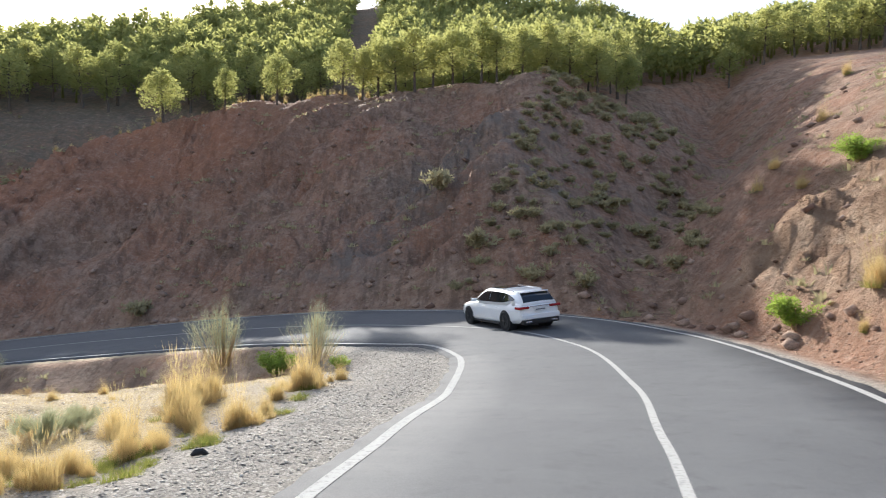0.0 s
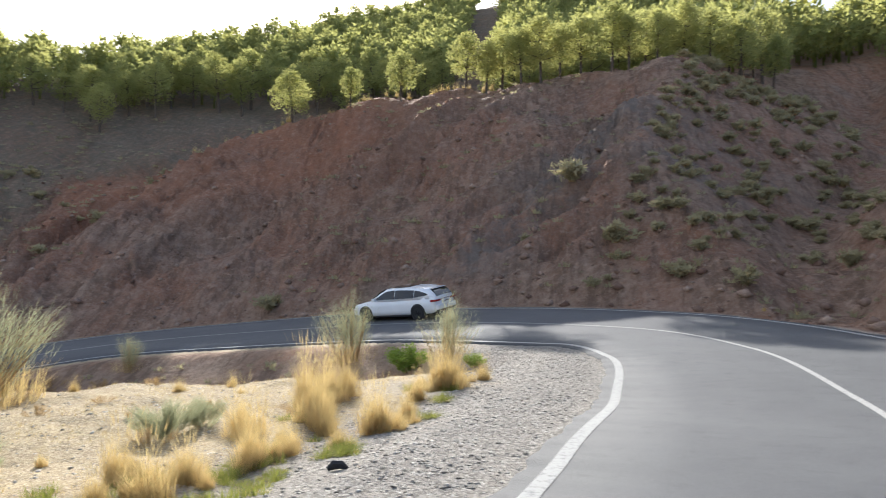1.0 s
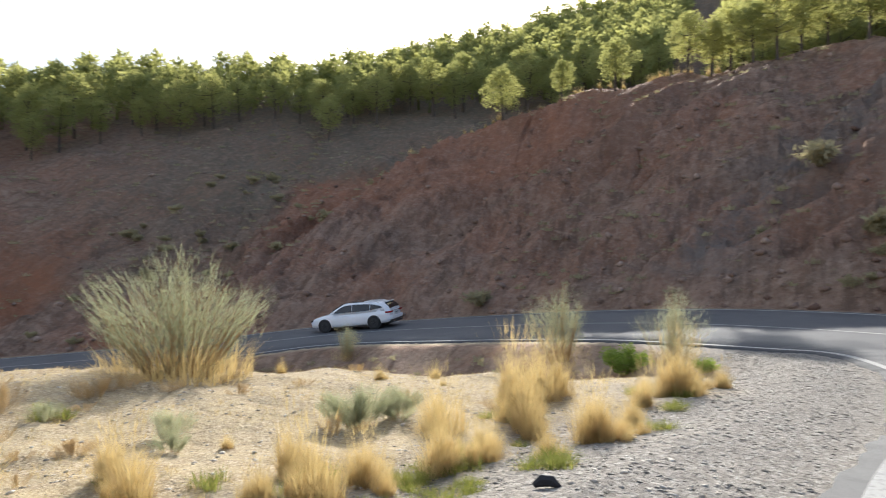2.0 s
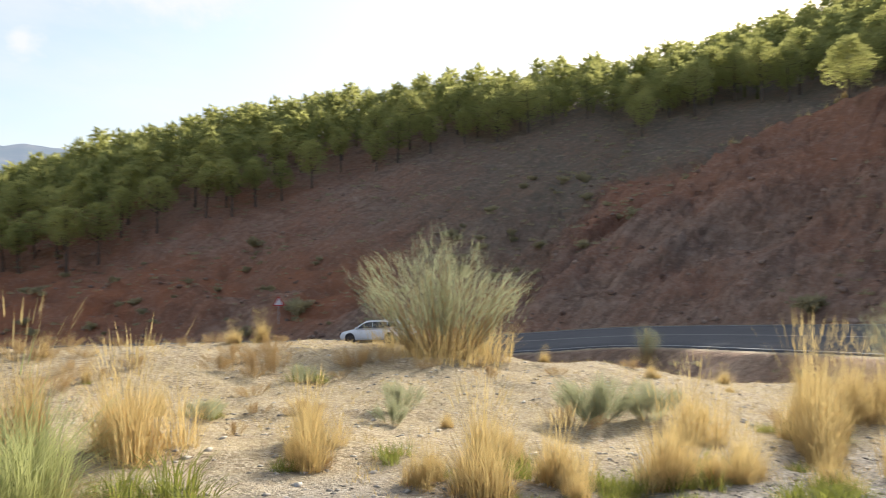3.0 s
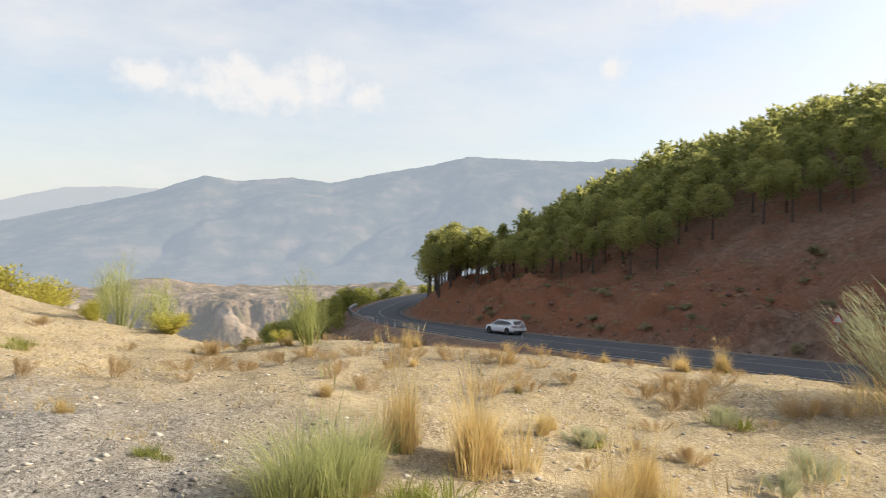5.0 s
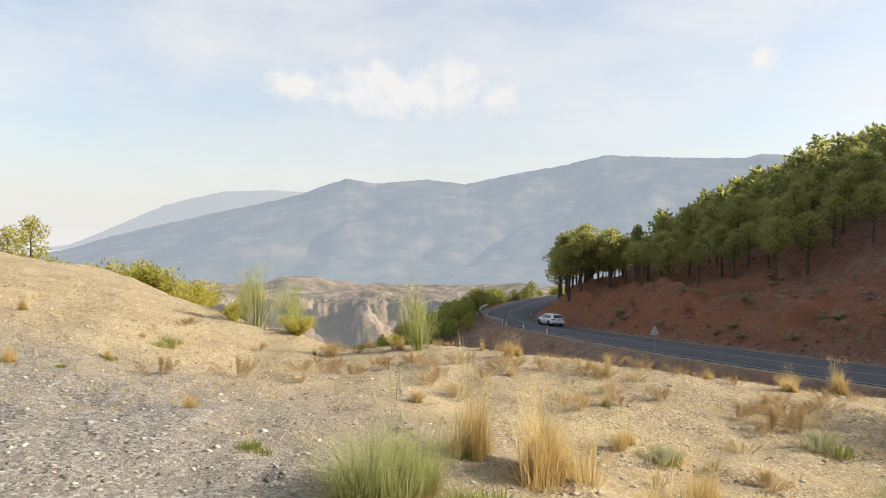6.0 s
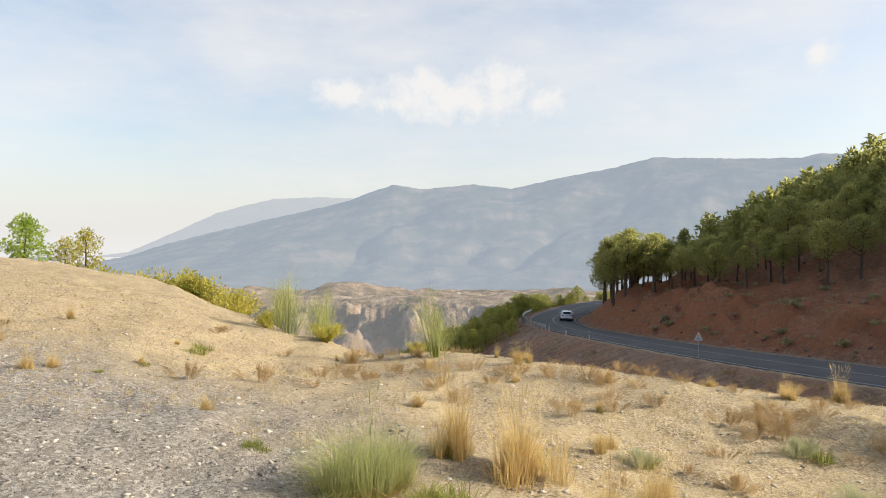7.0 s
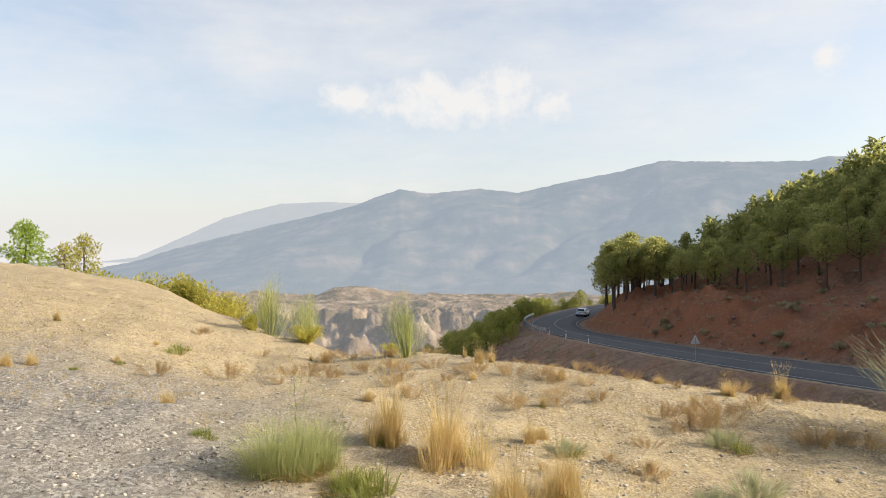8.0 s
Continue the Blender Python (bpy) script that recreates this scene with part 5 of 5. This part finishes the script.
    for name, rows in (("rear_window", ((-2.37, 0.62, 1.03), (-2.235, 0.585, 1.2), (-2.05, 0.55, 1.335))), ("windscreen", ((1.22, 0.68, 0.985), (0.78, 0.62, 1.27), (0.45, 0.6, 1.42)))):
        bm = bmesh.new()
        rings = []
        out = -0.014 if name == "rear_window" else 0.014
        for x, w, z in rows:
            rings.append([(x + out, -w, z + 0.012), (x + out, 0, z + 0.03), (x + out, w, z + 0.012), (x - out, w, z - 0.03), (x - out, -w, z - 0.03)])
        sweep(bm, rings)
        bmesh.ops.recalc_face_normals(bm, faces=bm.faces)
        part(name, bm, GLASS, cabin, "dark tinted glass")
    part("sunroof", box(bmesh.new(), (-0.8, -0.46, 1.466), (0.2, 0.46, 1.488), 0.008), GLASS, cabin, "dark glass sunroof")
    for side in (-1, 1):
        bm = tube(bmesh.new(), [(-1.72, side * 0.59, 1.36), (-1.6, side * 0.59, 1.42), (0.05, side * 0.6, 1.475), (0.25, side * 0.59, 1.41)], [0.014] * 4, 6)
        part("roof_rail", bm, CHROME, cabin)
        bm = box(bmesh.new(), (0.82, side * 0.94 - 0.1, 0.95), (0.98, side * 0.94 + 0.1, 1.08), 0.03)
        part("wing_mirror", bm, CAR_WHITE, car)
        bm = box(bmesh.new(), (-2.46, min(side * 0.44, side * 0.86), 0.795), (-2.14, max(side * 0.4, side * 0.875), 0.885), 0.03)
        part("tail_lamp", bm, TAIL_RED, car, "red tail lamp")
        bm = box(bmesh.new(), (-2.52, side * 0.52 - 0.13, 0.3), (-2.38, side * 0.52 + 0.13, 0.37), 0.02)
        part("exhaust_tip", bm, CHROME, car)
        bm = box(bmesh.new(), (-1.05, side * 0.9 - 0.03, 0.2), (1.0, side * 0.9 + 0.03, 0.27), 0.015)
        part("sill", bm, BLACK_TRIM, car)
        for x in (-0.32, 0.78):
            bm = box(bmesh.new(), (x - 0.7, side * 0.925 - 0.012, 0.8), (x - 0.52, side * 0.925 + 0.012, 0.825), 0.006)
            part("door_handle", bm, CAR_WHITE, car)
        bm = box(bmesh.new(), (2.12, min(side * 0.45, side * 0.78), 0.6), (2.36, max(side * 0.45, side * 0.78), 0.72), 0.04)
        part("headlamp", bm, GLASS, car)
    part("spoiler", box(bmesh.new(), (-2.17, -0.57, 1.34), (-1.9, 0.57, 1.375), 0.012), CAR_WHITE, car)
    part("rear_bumper", box(bmesh.new(), (-2.5, -0.78, 0.42), (-2.28, 0.78, 0.62), 0.05), CAR_WHITE, car)
    part("diffuser", box(bmesh.new(), (-2.49, -0.74, 0.25), (-2.25, 0.74, 0.42), 0.03), BLACK_TRIM, car)
    part("chrome_strip", box(bmesh.new(), (-2.475, -0.42, 0.865), (-2.43, 0.42, 0.885), 0.004), CHROME, car)
    plate = part("number_plate", box(bmesh.new(), (-2.475, -0.26, 0.7), (-2.42, 0.26, 0.81), 0.005), PALE_PAINT, car, "pale number plate")
    part("plate_bar", box(bmesh.new(), (-2.482, -0.18, 0.735), (-2.474, 0.2, 0.775)), GREY_BAR, plate)
    wheels = []
    for x in (1.47, -1.47):
        for side in (-1, 1):
            arch = bmesh.new()
            tube(arch, [(x, side * 0.6, 0.36), (x, side * 0.929, 0.36)], [0.385, 0.385], 24)
            part("wheel_arch", arch, BLACK_TRIM, car)
            hub = bmesh.new()
            tube(hub, [(0, -0.09, 0), (0, 0.09, 0)], [0.07, 0.07], 12)
            wheel = part("wheel", hub, BLACK_RIM, car)
            bm = bmesh.new()
            prof = [(0.25, -0.12), (0.32, -0.125), (0.342, -0.1), (0.345, 0), (0.342, 0.1), (0.32, 0.125), (0.25, 0.12)]
            rings = [[(math.cos(a) * r, w, math.sin(a) * r) for r, w in prof] for a in (2 * math.pi * k / 32 for k in range(33))]
            sweep(bm, rings, close=False)
            part("tyre", bm, RUBBER, wheel, "black rubber tyre", smooth=True)
            bm = bmesh.new()
            tube(bm, [(0, side * 0.02, 0), (0, side * 0.03, 0)], [0.252, 0.252], 24)
            for k in range(5):
                a = 2 * math.pi * k / 5
                for da in (-0.12, 0.12):
                    tube(bm, [(0, side * 0.1, 0), (math.cos(a + da) * 0.245, side * 0.085, math.sin(a + da) * 0.245)], [0.03, 0.02], 5)
            part("rim", bm, BLACK_RIM, wheel, "black spoked alloy rim")
            wheels.append((wheel, x, side * 0.822))
    return car, wheels


CAR, WHEELS = build_car()


# ---- roadside furniture ----
def sign_thing(face, kind, label):
    root = new(kind)
    root.empty_display_size = 0.2
    tagged(root, label, "road sign")
    part("post", tube(bmesh.new(), [(0, 0, -0.2), (0, 0, 2.0)], [0.035, 0.035], 8), STEEL, root, "galvanised post")
    bm = bmesh.new()
    c, r = 1.72, 0.52
    pts = [(math.cos(math.pi / 2 + k * 2.0944) * r, math.sin(math.pi / 2 + k * 2.0944) * r) for k in range(3)]
    front = [bm.verts.new((x, -0.055, c + z)) for x, z in pts]
    back = [bm.verts.new((x, -0.035, c + z)) for x, z in pts]
    bm.faces.new(front)
    bm.faces.new(back[::-1])
    for k in range(3):
        bm.faces.new((front[k], back[k], back[(k + 1) % 3], front[(k + 1) % 3]))
    bmesh.ops.recalc_face_normals(bm, faces=bm.faces)
    bmesh.ops.bevel(bm, geom=[e for e in bm.edges if abs(e.verts[0].co.y - e.verts[1].co.y) > 0.01], offset=0.06, segments=3, affect="EDGES")
    plate = part("sign_plate", bm, SIGN_RED if face else SIGN_BACK, root, "red-edged triangle" if face else "grey back of a triangular plate")
    if face:
        bm = bmesh.new()
        inner = [bm.verts.new((x * 0.68, -0.062, c + z * 0.68)) for x, z in pts]
        bm.faces.new(inner)
        bmesh.ops.recalc_face_normals(bm, faces=bm.faces)
        part("sign_face", bm, SIGN_WHITE, plate, "white warning face")
    part("bracket", box(bmesh.new(), (-0.2, -0.04, 1.6), (0.2, 0.04, 1.66)), STEEL, root)
    return root


def set_sign(ob, x, y, faces_to):
    ob.matrix_basis = pose(x, y, float(land(x, y)), 0, 0, math.degrees(math.atan2(faces_to[1] - y, faces_to[0] - x)) + 90)


set_sign(sign_thing(True, "warning_sign", "red-edged triangular warning sign beside the road"), SIGN_FACE[0], SIGN_FACE[1], (-5, 10))
set_sign(sign_thing(False, "warning_sign", "triangular road sign seen from its grey back"), SIGN_REAR[0], SIGN_REAR[1], (-120, -40))


def build_guardrail():
    """Steel rail on short posts along the valley edge of the far bend."""
    rail = new("guardrail")
    tagged(rail, "galvanised steel guardrail on short posts at the bend", "guardrail")
    first, last = int(np.searchsorted(STATION, 16.35)), int(np.searchsorted(STATION, 18.5))
    spots = list(range(first, last, 2))
    rings = []
    for k in range(first, last):
        x, y, z = road_point(k, -AXIS[k, 4] - 1.1)
        nx, ny = OUTER[k]
        prof = [(0.0, 0.42), (0.04, 0.5), (0.0, 0.58), (0.04, 0.66), (0.0, 0.74), (-0.02, 0.74), (0.02, 0.66), (-0.02, 0.58), (0.02, 0.5), (-0.02, 0.42)]
        rings.append([(x + nx * o, y + ny * o, z + h) for o, h in prof])
    bm = sweep(bmesh.new(), rings)
    bmesh.ops.recalc_face_normals(bm, faces=bm.faces)
    part("rail", bm, STEEL, rail)
    for k in spots:
        x, y, z = road_point(k, -AXIS[k, 4] - 1.2)
        part("post", box(bmesh.new(), (x - 0.06, y - 0.06, z - 0.4), (x + 0.06, y + 0.06, z + 0.7), 0.01), STEEL, rail)


build_guardrail()


def build_markers():
    group = "roadside marker posts"
    first = None
    for s in (15.55, 15.95, 16.3):
        k = int(np.searchsorted(STATION, s))
        x, y, z = road_point(k, -AXIS[k, 4] - 0.9)
        z = float(land(x, y))
        if first is None:
            first = new("marker_post")
            part("post", box(bmesh.new(), (-0.06, -0.04, -0.2), (0.06, 0.04, 0.85), 0.02), PALE_PAINT, first)
            part("band", box(bmesh.new(), (-0.063, -0.043, 0.6), (0.063, 0.043, 0.75), 0.004), BLACK_TRIM, first, "black band")
            tagged(first, "short white marker post with a dark band", "marker post", group=group)
            first.matrix_basis = pose(x, y, z)
        else:
            copy_thing(first, pose(x, y, z))


build_markers()


def build_scrap():
    rng = random.Random(401)
    bm = bmesh.new()
    tube(bm, [(-0.09, 0, 0.02), (-0.03, 0.02, 0.05), (0.04, 0.0, 0.055), (0.1, -0.02, 0.02)], [0.02, 0.045, 0.04, 0.015], 7)
    mesh = bpy.data.meshes.new("rubber_scrap")
    bm.to_mesh(mesh)
    bm.free()
    mesh.materials.append(RUBBER)
    ob = tagged(new("rubber_scrap", mesh), "black scrap of tyre rubber on gravel", "debris")
    set_down(ob, SCRAP[0], SCRAP[1], 1.0, 20, 0.0)


build_scrap()


# ---- what moves ----
def road_pose(arc, lateral, yaw=0.0):
    """The pose of a thing on the road at a length along it, facing the way of travel."""
    x, y, z, fall, dx, dy, slope = (float(np.interp(arc, ARC, v)) for v in (AXIS[:, 0], AXIS[:, 1], AXIS[:, 2], AXIS[:, 3], ALONG[:, 0], ALONG[:, 1], FALL))
    ahead = Vector((dx, dy, slope)).normalized()
    left = Vector((-dy, dx, -fall)).normalized()
    up = ahead.cross(left).normalized()
    left = up.cross(ahead)
    m = Matrix((ahead, left, up)).transposed().to_4x4()
    m.translation = Vector((x + dy * lateral, y - dx * lateral, z + fall * lateral))
    return m @ pose(0, 0, 0, 0, 0, yaw)


ARC_START = float(np.interp(2.0, STATION, ARC))
LANE = np.array([(0.0, 1.1, -17.0), (0.5, 1.3, -11.0), (1.0, 1.7, -5.0), (2.3, 1.85, 0.0), (5.2, 1.85, 0.0), (6.5, 2.0, 0.0), (8.0, 2.0, 0.0)])
DRIVE = np.array([(0.0, 46.55), (0.5, 52.0), (1.0, 58.5), (2.5, 80.8), (3.5, 99.8), (4.0, 110.0), (4.5, 120.1), (5.0, 130.1), (6.5, 158.5), (7.0, 168.5), (7.5, 178.0), (8.0, 187.5)])
PACE = np.gradient(DRIVE[:, 1], DRIVE[:, 0])


def drive(t):
    """Metres along the road of the car's middle at t seconds."""
    k = int(np.clip(np.searchsorted(DRIVE[:, 0], t) - 1, 0, len(DRIVE) - 2))
    h = DRIVE[k + 1, 0] - DRIVE[k, 0]
    u = (t - DRIVE[k, 0]) / h
    return 1.47 + ((2 * u ** 3 - 3 * u * u + 1) * DRIVE[k, 1] + (u ** 3 - 2 * u * u + u) * h * PACE[k]
                   + (3 * u * u - 2 * u ** 3) * DRIVE[k + 1, 1] + (u ** 3 - u * u) * h * PACE[k + 1])


def motions():
    rows, turns = [], []
    for k in range(0, frame(8.0)):
        t = k / FPS
        rows.append((t, road_pose(ARC_START + drive(t), float(np.interp(t, LANE[:, 0], LANE[:, 1])),
                                  float(np.interp(t, LANE[:, 0], LANE[:, 2])))))
        turns.append((t, min(80.0 * k, 1e9)))
    walk(CAR, rows[::3] + ([rows[-1]] if (len(rows) - 1) % 3 else []))
    for wheel, x, y in WHEELS:
        walk(wheel, [(t, pose(x, y, 0.345, 0, a % 360, 0)) for t, a in turns])


motions()
